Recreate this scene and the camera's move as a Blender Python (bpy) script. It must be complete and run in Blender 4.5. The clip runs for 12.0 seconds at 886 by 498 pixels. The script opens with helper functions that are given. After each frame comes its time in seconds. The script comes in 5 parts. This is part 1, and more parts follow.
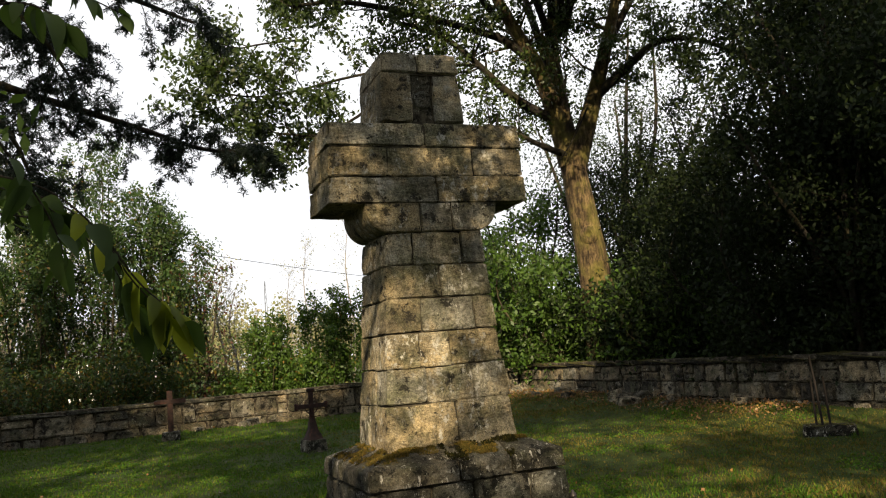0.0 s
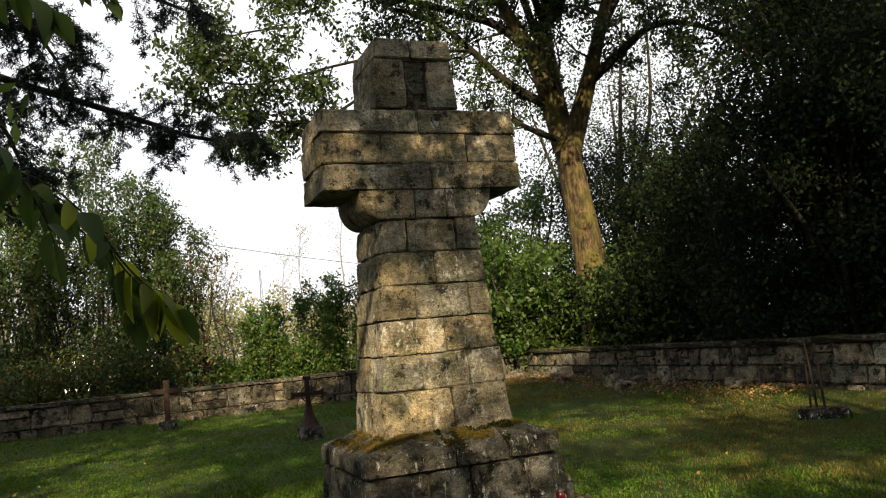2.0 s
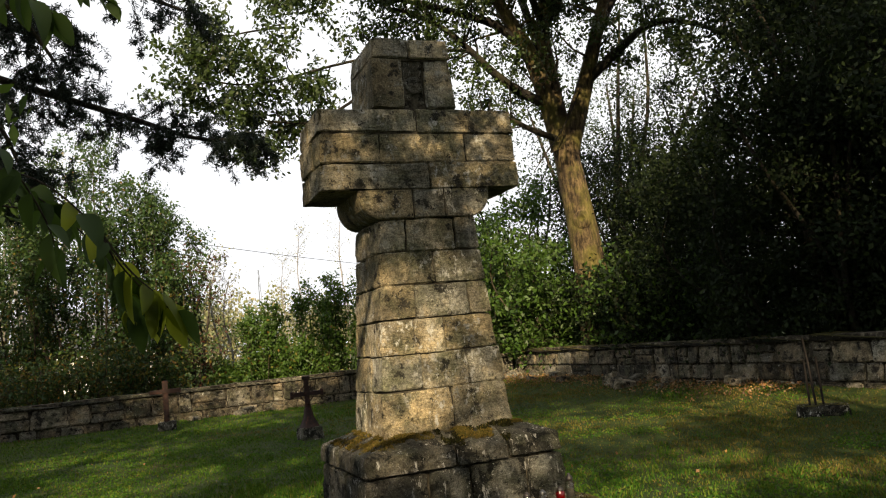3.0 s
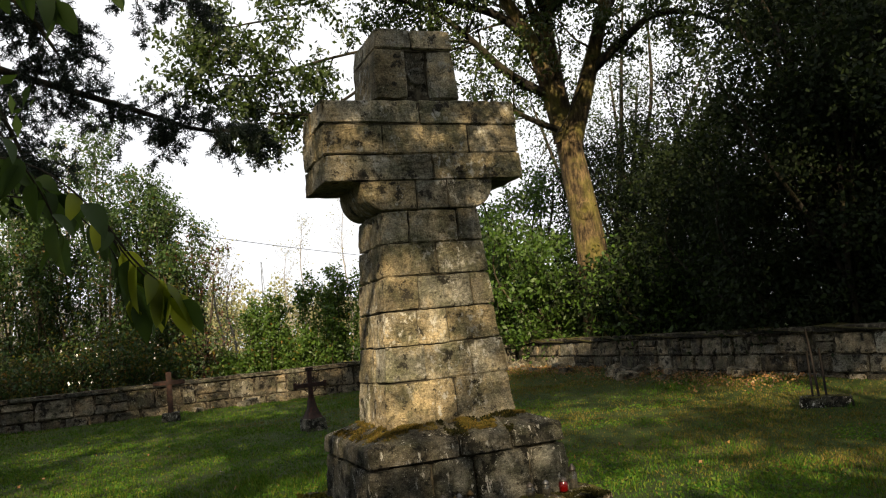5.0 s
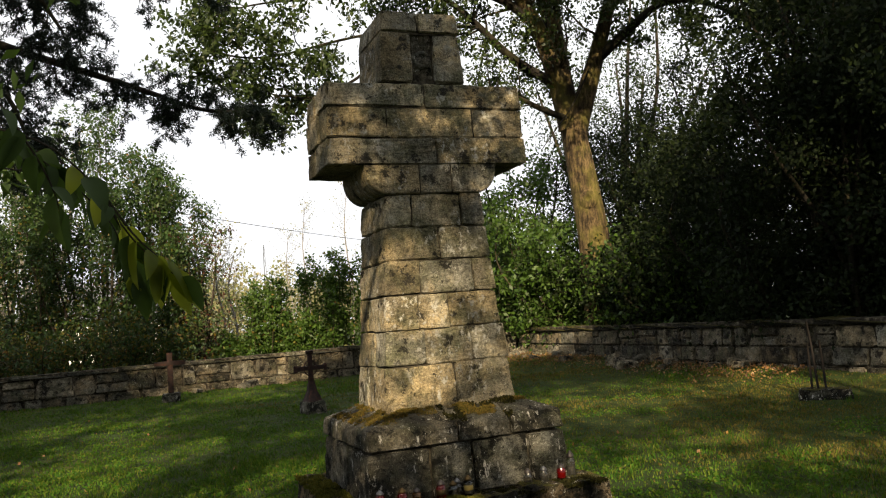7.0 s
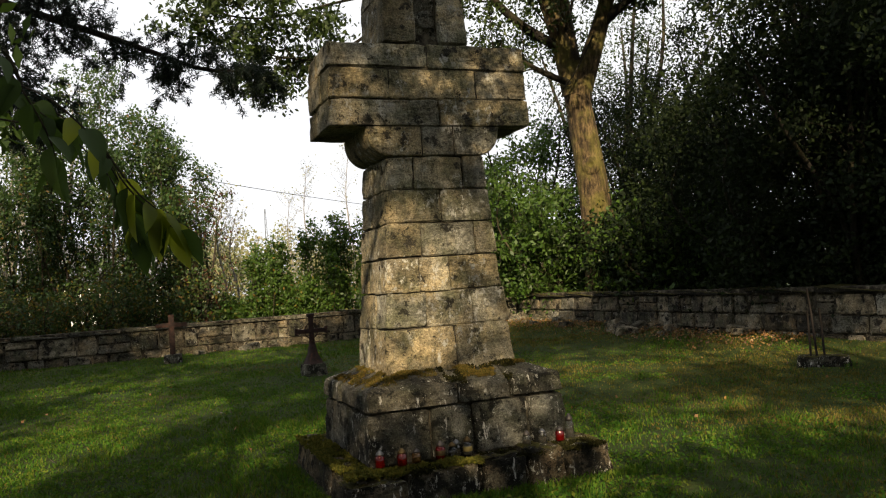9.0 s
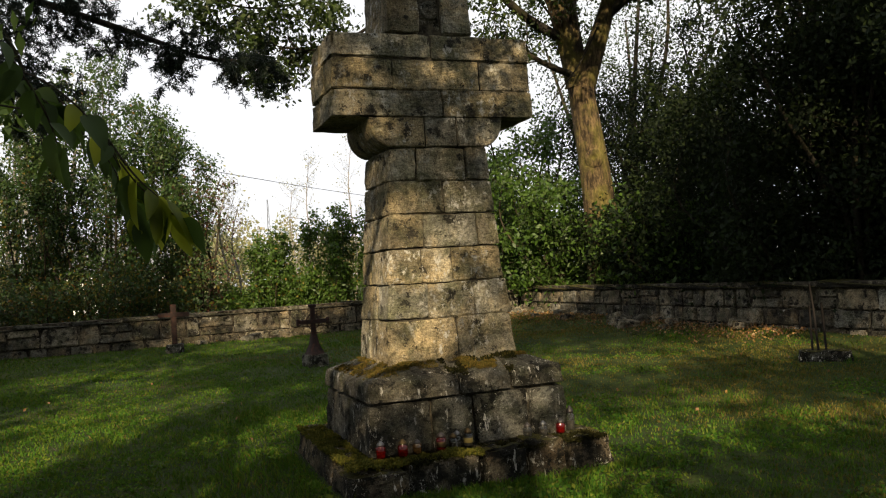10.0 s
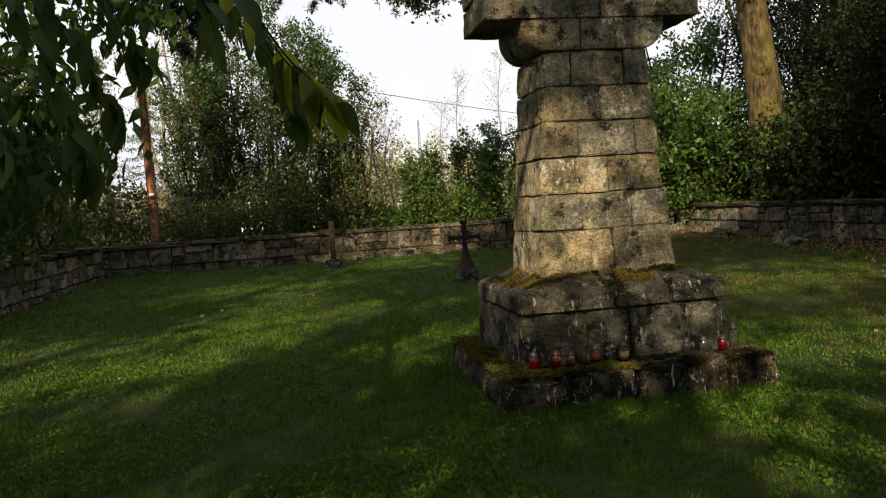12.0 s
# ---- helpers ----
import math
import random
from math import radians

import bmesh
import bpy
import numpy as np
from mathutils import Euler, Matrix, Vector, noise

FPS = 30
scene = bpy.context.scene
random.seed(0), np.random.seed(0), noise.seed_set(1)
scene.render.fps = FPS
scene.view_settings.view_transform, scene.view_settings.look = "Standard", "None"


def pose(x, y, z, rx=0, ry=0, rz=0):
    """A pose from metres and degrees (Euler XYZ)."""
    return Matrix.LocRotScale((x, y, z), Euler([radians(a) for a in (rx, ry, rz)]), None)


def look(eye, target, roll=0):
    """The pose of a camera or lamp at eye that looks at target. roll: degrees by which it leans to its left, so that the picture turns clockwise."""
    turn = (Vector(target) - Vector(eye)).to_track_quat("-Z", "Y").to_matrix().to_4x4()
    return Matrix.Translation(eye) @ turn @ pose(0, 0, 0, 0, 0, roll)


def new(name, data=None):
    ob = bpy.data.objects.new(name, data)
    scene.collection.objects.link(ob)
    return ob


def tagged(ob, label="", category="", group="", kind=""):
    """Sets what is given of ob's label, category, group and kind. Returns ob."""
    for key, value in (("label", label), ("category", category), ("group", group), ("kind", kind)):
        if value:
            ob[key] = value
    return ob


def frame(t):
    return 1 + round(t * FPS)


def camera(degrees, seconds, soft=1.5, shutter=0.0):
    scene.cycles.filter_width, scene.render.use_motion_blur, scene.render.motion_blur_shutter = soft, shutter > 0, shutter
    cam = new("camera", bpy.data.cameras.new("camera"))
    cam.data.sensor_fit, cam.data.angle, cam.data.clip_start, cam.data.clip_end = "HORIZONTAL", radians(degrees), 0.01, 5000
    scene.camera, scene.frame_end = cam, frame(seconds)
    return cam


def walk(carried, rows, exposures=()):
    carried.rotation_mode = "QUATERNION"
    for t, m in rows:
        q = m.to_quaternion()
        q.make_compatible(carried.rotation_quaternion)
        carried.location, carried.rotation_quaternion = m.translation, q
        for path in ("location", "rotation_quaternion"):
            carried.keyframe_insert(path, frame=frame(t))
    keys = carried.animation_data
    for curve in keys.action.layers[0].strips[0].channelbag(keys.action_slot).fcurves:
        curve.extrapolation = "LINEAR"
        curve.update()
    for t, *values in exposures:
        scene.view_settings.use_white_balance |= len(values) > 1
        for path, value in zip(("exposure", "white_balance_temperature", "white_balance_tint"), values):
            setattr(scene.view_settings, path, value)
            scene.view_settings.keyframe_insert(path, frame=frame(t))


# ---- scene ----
cam = camera(57.4, 12.0, soft=1.15)
# seconds, eye x y z, yaw to the left, pitch up, roll
PATH = [
    (0, -0.008, -0.060, 1.655, -21.55, 7.15, -4.88),
    (0.5, -0.005, -0.054, 1.653, -21.62, 6.66, -5.22),
    (1, -0.000, -0.050, 1.652, -21.65, 6.28, -5.51),
    (1.5, -0.003, -0.052, 1.652, -21.75, 6.22, -5.13),
    (2, -0.002, -0.054, 1.653, -21.81, 6.20, -5.41),
    (2.5, -0.006, -0.054, 1.656, -21.86, 6.19, -5.78),
    (3, -0.006, -0.054, 1.653, -21.92, 6.15, -5.67),
    (5, -0.009, -0.051, 1.648, -21.67, 5.59, -5.67),
    (5.5, -0.008, -0.046, 1.646, -21.56, 5.44, -5.69),
    (6, -0.006, -0.043, 1.644, -21.49, 5.26, -5.88),
    (6.5, -0.007, -0.042, 1.640, -21.38, 4.99, -5.58),
    (7, -0.004, -0.037, 1.636, -21.42, 4.65, -4.60),
    (9, 0.001, -0.017, 1.614, -21.15, 2.24, -4.04),
    (9.5, 0.001, -0.014, 1.609, -21.03, 1.89, -3.80),
    (10, 0.003, -0.010, 1.609, -20.96, 1.69, -3.61),
    (10.5, 0.000, 0.000, 1.600, -20.74, 1.40, -3.79),
    (11, 0.004, 0.024, 1.583, -20.11, -0.25, -4.67),
    (11.5, 0.009, 0.069, 1.556, -16.83, -1.16, -4.41),
    (12, 0.006, 0.110, 1.533, -10.07, -3.27, -3.82),
]


def eye_pose(x, y, z, yaw, pitch, roll):
    return pose(x, y, z, 90 + pitch, 0, yaw) @ pose(0, 0, 0, 0, 0, roll)


walk(cam, [(r[0], eye_pose(*r[1:])) for r in PATH], exposures=[(0.0, 1.38), (7.0, 1.40), (9.0, 1.26), (11.0, 1.20), (12.0, 1.11)])

# ---- world and sun ----
SUN_AZ, SUN_EL = 202.0, 27.0      # compass bearing of the sun from +y clockwise, height in degrees
world = bpy.data.worlds.new("world")
scene.world = world
world.use_nodes = True
wn = world.node_tree.nodes
sky = wn.new("ShaderNodeTexSky")
sky.sky_type = "NISHITA"
sky.sun_disc = False
sky.sun_elevation, sky.sun_rotation = radians(SUN_EL), radians(SUN_AZ)
sky.air_density, sky.dust_density, sky.ozone_density = 1.0, 6.0, 1.0
wn["Background"].inputs["Strength"].default_value = 0.05
# thin bright cloud drawn over the clear sky
wl = world.node_tree.links
cloud = wn.new("ShaderNodeTexNoise")
cloud.inputs["Scale"].default_value, cloud.inputs["Detail"].default_value = 2.2, 4.0
wc = wn.new("ShaderNodeTexCoord")
wl.new(wc.outputs["Generated"], cloud.inputs["Vector"])
veil = wn.new("ShaderNodeValToRGB")
veil.color_ramp.elements[0].position, veil.color_ramp.elements[0].color = 0.30, (0.88, 0.88, 0.88, 1)
veil.color_ramp.elements[1].position, veil.color_ramp.elements[1].color = 0.52, (1, 1, 1, 1)
wl.new(cloud.outputs["Fac"], veil.inputs["Fac"])
wmix = wn.new("ShaderNodeMix")
wmix.data_type = "RGBA"
wl.new(veil.outputs["Color"], wmix.inputs[0])
wl.new(sky.outputs[0], wmix.inputs[6])
wmix.inputs[7].default_value = (9.5, 9.6, 9.85, 1)
wl.new(wmix.outputs[2], wn["Background"].inputs["Color"])
sun = new("sun", bpy.data.lights.new("sun", "SUN"))
sun.data.energy, sun.data.angle, sun.data.color = 5.0, radians(0.6), (1.0, 0.80, 0.52)
to_sun = Vector((math.sin(radians(SUN_AZ)) * math.cos(radians(SUN_EL)), math.cos(radians(SUN_AZ)) * math.cos(radians(SUN_EL)), math.sin(radians(SUN_EL))))
sun.matrix_world = look(to_sun * 60, (0, 0, 0))


# ---- materials ----
class Mat:
    """A node material with short calls for the few nodes used here."""

    def __init__(self, name):
        self.m = bpy.data.materials.new(name)
        self.m.use_nodes = True
        self.t = self.m.node_tree
        self.b = self.t.nodes["Principled BSDF"]
        self.out = self.t.nodes["Material Output"]
        self.pos = self.t.nodes.new("ShaderNodeNewGeometry")
        self.obj = self.t.nodes.new("ShaderNodeObjectInfo")

    def link(self, a, b):
        self.t.links.new(a, b)

    def noise(self, scale, detail=4.0, rough=0.6, stretch=None):
        n = self.t.nodes.new("ShaderNodeTexNoise")
        n.inputs["Scale"].default_value, n.inputs["Detail"].default_value, n.inputs["Roughness"].default_value = scale, detail, rough
        src = self.pos.outputs["Position"]
        if stretch:
            mp = self.t.nodes.new("ShaderNodeMapping")
            mp.inputs["Scale"].default_value = stretch
            self.link(src, mp.inputs["Vector"])
            src = mp.outputs[0]
        self.link(src, n.inputs["Vector"])
        return n.outputs["Fac"]

    def voronoi(self, scale):
        n = self.t.nodes.new("ShaderNodeTexVoronoi")
        n.inputs["Scale"].default_value = scale
        self.link(self.pos.outputs["Position"], n.inputs["Vector"])
        return n.outputs["Distance"]

    def ramp(self, fac, *stops):
        n = self.t.nodes.new("ShaderNodeValToRGB")
        els = n.color_ramp.elements
        while len(els) < len(stops):
            els.new(0.5)
        for e, (p, c) in zip(els, stops):
            e.position = p
            e.color = (*c, 1) if isinstance(c, tuple) else (c, c, c, 1)
        self.link(fac, n.inputs["Fac"])
        return n.outputs["Color"]

    def mix(self, fac, a, b, mode="MIX"):
        n = self.t.nodes.new("ShaderNodeMix")
        n.data_type, n.blend_type = "RGBA", mode
        for value, socket in ((fac, n.inputs[0]), (a, n.inputs[6]), (b, n.inputs[7])):
            if isinstance(value, bpy.types.NodeSocket):
                self.link(value, socket)
            elif isinstance(value, tuple):
                socket.default_value = (*value, 1)
            else:
                socket.default_value = value
        return n.outputs[2]

    def math(self, op, a, b):
        n = self.t.nodes.new("ShaderNodeMath")
        n.operation = op
        for value, socket in ((a, n.inputs[0]), (b, n.inputs[1])):
            if isinstance(value, bpy.types.NodeSocket):
                self.link(value, socket)
            else:
                socket.default_value = value
        return n.outputs[0]

    def up(self):
        n = self.t.nodes.new("ShaderNodeSeparateXYZ")
        self.link(self.pos.outputs["Normal"], n.inputs[0])
        return n.outputs["Z"]

    def color(self, c):
        if isinstance(c, tuple):
            self.b.inputs["Base Color"].default_value = (*c, 1)
        else:
            self.link(c, self.b.inputs["Base Color"])

    def bump(self, h, strength, dist):
        n = self.t.nodes.new("ShaderNodeBump")
        n.inputs["Strength"].default_value, n.inputs["Distance"].default_value = strength, dist
        self.link(h, n.inputs["Height"])
        self.link(n.outputs[0], self.b.inputs["Normal"])

    def set(self, rough=0.8, spec=0.3, metal=0.0):
        self.b.inputs["Roughness"].default_value, self.b.inputs["Metallic"].default_value = rough, metal
        self.b.inputs["Specular IOR Level"].default_value = spec
        return self.m


def stone_material(name, grey, tan, dark, stain, moss_amount, lichen, mixed=False, bleach=0.0):
    """stain: share of black crust; bleach: share of white runs of lime and lichen on upright faces."""
    m = Mat(name)
    tone = m.math("FRACT", m.math("MULTIPLY", m.obj.outputs["Random"], 7.31), 0.0)
    base = m.mix(m.ramp(m.obj.outputs["Random"], (0.25, 0.0), (0.95, 0.8)), grey, tan)
    spread = ((0.0, 0.12), (0.2, 0.4), (0.45, 0.9), (0.75, 1.2), (1.0, 1.9)) if mixed else ((0.0, 0.66), (0.45, 0.95), (0.8, 1.1), (1.0, 1.4))
    base = m.mix(1.0, base, m.ramp(tone, *spread), "MULTIPLY")
    # ochre iron staining, grey-green algae and pale rubbed places in soft clouds
    base = m.mix(m.ramp(m.noise(2.7, 4, 0.6), (0.47, 0.0), (0.66, 0.85)), base, tan)
    olive = (grey[0] * 0.40, grey[1] * 0.42, grey[2] * 0.30)
    base = m.mix(m.ramp(m.noise(3.6, 5, 0.62), (0.45, 0.0), (0.62, 0.85)), base, olive)
    pale = (min(0.6, grey[0] * 1.5), min(0.6, grey[1] * 1.5), min(0.6, grey[2] * 1.55))
    base = m.mix(m.ramp(m.noise(6.2, 6, 0.7), (0.55, 0.0), (0.72, 0.6)), base, pale)
    base = m.mix(0.7, base, m.ramp(m.noise(1.7, 5, 0.65), (0.36, 0.4), (0.5, 1.0), (0.64, 1.45)), "MULTIPLY")
    # grain
    base = m.mix(0.9, base, m.ramp(m.noise(24, 9, 0.82), (0.38, 0.3), (0.5, 1.0), (0.62, 1.55)), "MULTIPLY")
    base = m.mix(0.8, base, m.ramp(m.noise(90, 5, 0.75), (0.36, 0.4), (0.62, 1.45)), "MULTIPLY")
    # black crust in blotches and runs
    crust = m.ramp(m.noise(6.0, 9, 0.76), (1.0 - stain, 0.0), (1.035 - stain, 0.95))
    base = m.mix(crust, base, dark)
    run = m.ramp(m.noise(4.4, 6, 0.7, (2.2, 2.2, 0.45)), (0.56, 0.0), (0.7, 0.25 if mixed else 0.6))
    base = m.mix(run, base, (grey[0] * 0.2, grey[1] * 0.2, grey[2] * 0.16))
    pits = m.ramp(m.voronoi(52), (0.06, 1.0), (0.17, 0.0))
    base = m.mix(m.math("MULTIPLY", pits, m.ramp(m.noise(5.0, 3), (0.42, 0.0), (0.6, 0.7))), base, dark)
    # lichen dots and white runs
    base = m.mix(m.ramp(m.noise(42, 5, 0.75), (0.635, 0.0), (0.665, 0.75)), base, (0.45, 0.44, 0.39))
    spots = m.math("MULTIPLY", m.ramp(m.noise(15, 8, 0.75, (1, 1, 0.7)), (0.97 - lichen, 0.0), (1.0 - lichen, 0.9)), m.ramp(m.noise(2.2, 2), (0.47, 0.0), (0.56, 0.85)))
    base = m.mix(spots, base, (0.48, 0.47, 0.42))
    if bleach:
        white = m.ramp(m.noise(8.0, 7, 0.72, (2.0, 2.0, 0.5)), (1.0 - bleach, 0.0), (1.03 - bleach, 0.85))
        base = m.mix(white, base, (0.50, 0.49, 0.45))
    wet = m.ramp(m.math("ADD", m.math("MULTIPLY", m.up(), 0.5), m.noise(6.5, 7, 0.7)), (1.0 - moss_amount, 0.0), (1.06 - moss_amount, 1.0))
    mossy = m.ramp(m.noise(34, 5, 0.7), (0.3, (0.014, 0.015, 0.004)), (0.48, (0.04, 0.042, 0.008)), (0.72, (0.12, 0.085, 0.018)))
    base = m.mix(wet, base, mossy)
    m.color(base)
    # hewn face: broad tool dents, grit and pits
    relief = m.math("ADD", m.math("MULTIPLY", m.noise(9, 8, 0.7), 1.6), m.math("MULTIPLY", m.noise(48, 7, 0.72), 0.75))
    tooled = m.math("ADD", relief, m.math("MULTIPLY", m.noise(20, 3, 0.5, (0.6, 0.6, 1.8)), 0.6))
    m.bump(m.math("SUBTRACT", tooled, m.math("MULTIPLY", pits, 0.4)), 1.0, 0.045)
    return m.set(0.95, 0.15)


STONE = stone_material("sandstone", (0.25, 0.238, 0.19), (0.38, 0.295, 0.158), (0.016, 0.015, 0.012), 0.44, -0.03, 0.42)
PLINTH = stone_material("weathered_sandstone", (0.105, 0.105, 0.09), (0.13, 0.113, 0.08), (0.008, 0.008, 0.006), 0.485, 0.0, 0.385, False, 0.385)
STEPSTONE = stone_material("stained_step_stone", (0.10, 0.097, 0.08), (0.13, 0.095, 0.055), (0.008, 0.008, 0.006), 0.52, 0.05, 0.39, True, 0.385)
WALLSTONE = stone_material("wall_stone", (0.155, 0.147, 0.12), (0.18, 0.14, 0.085), (0.009, 0.008, 0.007), 0.46, -0.06, 0.36, True)
COPING = stone_material("coping_stone", (0.09, 0.087, 0.073), (0.10, 0.09, 0.065), (0.012, 0.015, 0.012), 0.45, 0.02, 0.34)
# mossy stone, with the shade of overhanging trees also put into its colour
SHADED_MOSSY_COPING = stone_material("shaded_mossy_coping_stone", (0.020, 0.018, 0.013), (0.032, 0.025, 0.014), (0.005, 0.005, 0.004), 0.5, 0.12, 0.33)


def mortar_material():
    m = Mat("mortar")
    m.color(m.ramp(m.noise(14, 5), (0.36, (0.014, 0.012, 0.009)), (0.66, (0.10, 0.087, 0.062))))
    m.bump(m.noise(40, 5), 0.7, 0.02)
    return m.set(0.95, 0.1)


MORTAR = mortar_material()


def wall_mortar_material():
    m = Mat("lime_mortar")
    m.color(m.ramp(m.noise(6, 8, 0.75), (0.42, (0.012, 0.010, 0.008)), (0.54, (0.06, 0.052, 0.038)), (0.68, (0.28, 0.25, 0.19))))
    m.bump(m.noise(40, 5), 0.8, 0.02)
    return m.set(0.95, 0.1)


WALL_MORTAR = wall_mortar_material()


def leaf_material(name, stops, through_color, share=0.35, patch=1.2, rough=0.5, spec=0.25):
    """stops: colours picked leaf by leaf; light passes through by the given share."""
    m = Mat(name)
    n = len(stops)
    pick = m.ramp(m.pos.outputs["Random Per Island"], *[((i + 0.5) / n, c) for i, c in enumerate(stops)])
    pick = m.mix(0.6, pick, m.ramp(m.noise(patch, 3), (0.3, 0.55), (0.7, 1.0)), "MULTIPLY")
    m.color(pick)
    m.set(rough, spec)
    tl = m.t.nodes.new("ShaderNodeBsdfTranslucent")
    m.link(m.mix(0.5, pick, through_color), tl.inputs["Color"])
    mx = m.t.nodes.new("ShaderNodeMixShader")
    mx.inputs[0].default_value = share
    m.link(m.b.outputs[0], mx.inputs[1])
    m.link(tl.outputs[0], mx.inputs[2])
    m.link(mx.outputs[0], m.out.inputs["Surface"])
    return m.m


OAK_LEAF = leaf_material("oak_leaf", [(0.016, 0.028, 0.007), (0.024, 0.042, 0.008), (0.04, 0.062, 0.011), (0.02, 0.034, 0.008)], (0.10, 0.15, 0.02), 0.25)
# the thicket's deep shade is put into these near-black leaf colours
SHADED_LEAF = leaf_material("shaded_leaf", [(0.006, 0.011, 0.004), (0.009, 0.016, 0.005), (0.018, 0.029, 0.007), (0.007, 0.013, 0.004)], (0.04, 0.06, 0.010), 0.2, 0.5, 0.7, 0.12)
BUSH_LEAF = leaf_material("bush_leaf", [(0.03, 0.064, 0.010), (0.045, 0.092, 0.013), (0.062, 0.112, 0.016), (0.034, 0.06, 0.012)], (0.13, 0.22, 0.02))
SHRUB_LEAF = leaf_material("shrub_leaf", [(0.028, 0.05, 0.014), (0.042, 0.07, 0.016), (0.065, 0.08, 0.02), (0.032, 0.054, 0.016)], (0.11, 0.15, 0.025), 0.22)
PLUM_LEAF = leaf_material("plum_leaf", [(0.019, 0.044, 0.012), (0.029, 0.063, 0.014), (0.05, 0.082, 0.017), (0.023, 0.05, 0.013)], (0.10, 0.16, 0.025), 0.28)
YELLOW_LEAF = leaf_material("yellowing_leaf", [(0.10, 0.11, 0.018), (0.14, 0.12, 0.02), (0.07, 0.09, 0.016), (0.14, 0.075, 0.015)], (0.26, 0.2, 0.03))
RED_LEAF = leaf_material("reddish_leaf", [(0.06, 0.03, 0.02), (0.09, 0.035, 0.022), (0.05, 0.04, 0.02)], (0.14, 0.06, 0.03))
# distance haze over the far woods is put into these pale colours
PALE_LEAF = leaf_material("pale_hazy_leaf", [(0.17, 0.18, 0.075), (0.22, 0.215, 0.10), (0.14, 0.155, 0.075), (0.24, 0.21, 0.11)], (0.24, 0.24, 0.09), 0.3, 0.1)
NEEDLE = leaf_material("larch_needle", [(0.012, 0.022, 0.014), (0.02, 0.03, 0.016), (0.015, 0.026, 0.018)], (0.03, 0.05, 0.02), 0.15)
SPRUCE = leaf_material("spruce_needle", [(0.06, 0.085, 0.05), (0.09, 0.11, 0.06), (0.07, 0.09, 0.06)], (0.1, 0.12, 0.06), 0.2)
CHERRY = leaf_material("cherry_leaf", [(0.02, 0.042, 0.010), (0.03, 0.056, 0.012), (0.045, 0.075, 0.014)], (0.10, 0.17, 0.018), 0.35, 3.0, 0.75)
# brighter copy of the cherry leaf, with sunlight put into its colour
CHERRY_SUNLIT = leaf_material("sunlit_cherry_leaf", [(0.14, 0.15, 0.015), (0.10, 0.15, 0.015)], (0.62, 0.66, 0.05), 0.65, 3.0, 0.42)
GRASS = leaf_material("grass_blade", [(0.022, 0.066, 0.007), (0.038, 0.102, 0.009), (0.058, 0.118, 0.011), (0.10, 0.125, 0.017)], (0.15, 0.25, 0.016), 0.3, 3.5, 0.7, 0.1)
GRASS_DRY = leaf_material("dry_grass_blade", [(0.12, 0.095, 0.024), (0.155, 0.115, 0.034), (0.085, 0.085, 0.015), (0.055, 0.068, 0.010)], (0.22, 0.19, 0.03), 0.3, 0.6, 0.7, 0.1)
MOSS = leaf_material("moss", [(0.06, 0.066, 0.010), (0.10, 0.098, 0.015), (0.14, 0.12, 0.022), (0.04, 0.048, 0.008)], (0.15, 0.15, 0.018), 0.2, 9.0, 0.8, 0.1)
OCHRE_MOSS = leaf_material("ochre_moss", [(0.12, 0.088, 0.02), (0.07, 0.06, 0.012), (0.17, 0.11, 0.03), (0.04, 0.042, 0.008)], (0.16, 0.11, 0.02), 0.15, 9.0, 0.85, 0.08)
DARK_MOSS = leaf_material("dark_moss", [(0.010, 0.010, 0.004), (0.018, 0.017, 0.006), (0.03, 0.028, 0.008), (0.012, 0.014, 0.004)], (0.02, 0.02, 0.004), 0.1, 9.0, 0.9, 0.05)
LITTER = leaf_material("fallen_leaf", [(0.20, 0.10, 0.035), (0.12, 0.06, 0.025), (0.28, 0.17, 0.05), (0.09, 0.05, 0.03)], (0.2, 0.12, 0.03), 0.1)


def bark_material(name, a, b, mossy):
    m = Mat(name)
    ridges = m.noise(11, 9, 0.78, (1, 1, 0.2))
    base = m.ramp(ridges, (0.44, a), (0.57, b))
    base = m.mix(m.ramp(m.noise(2.4, 6, 0.7), (0.44, 0.0), (0.6, 0.75)), base, a)
    base = m.mix(m.ramp(m.noise(1.6, 4), (0.45, 0.0), (0.65, mossy)), base, (0.13, 0.12, 0.025))
    m.color(base)
    m.bump(ridges, 1.0, 0.05)
    return m.set(0.93, 0.15)


OAK_BARK = bark_material("oak_bark", (0.018, 0.013, 0.008), (0.12, 0.085, 0.042), 0.5)
DARK_BARK = bark_material("dark_bark", (0.02, 0.016, 0.013), (0.055, 0.045, 0.035), 0.2)
# bark with shade put into its colour, for thicket stems and oak limbs
SHADE_BARK = bark_material("shaded_bark", (0.008, 0.007, 0.006), (0.025, 0.021, 0.017), 0.1)
PALE_BARK = bark_material("pale_bark", (0.10, 0.09, 0.08), (0.26, 0.24, 0.21), 0.0)
POLE_WOOD = bark_material("pole_wood", (0.10, 0.045, 0.028), (0.24, 0.11, 0.065), 0.0)


def ground_material():
    m = Mat("lawn_soil")
    base = m.ramp(m.noise(0.55, 5), (0.34, (0.022, 0.042, 0.008)), (0.55, (0.035, 0.055, 0.01)), (0.72, (0.07, 0.065, 0.018)))
    base = m.mix(m.ramp(m.noise(11, 6, 0.7), (0.35, 0.8), (0.6, 0.0)), base, (0.022, 0.022, 0.009))
    m.color(base)
    m.bump(m.noise(24, 7, 0.7), 0.9, 0.05)
    return m.set(0.95, 0.1)


GROUND = ground_material()


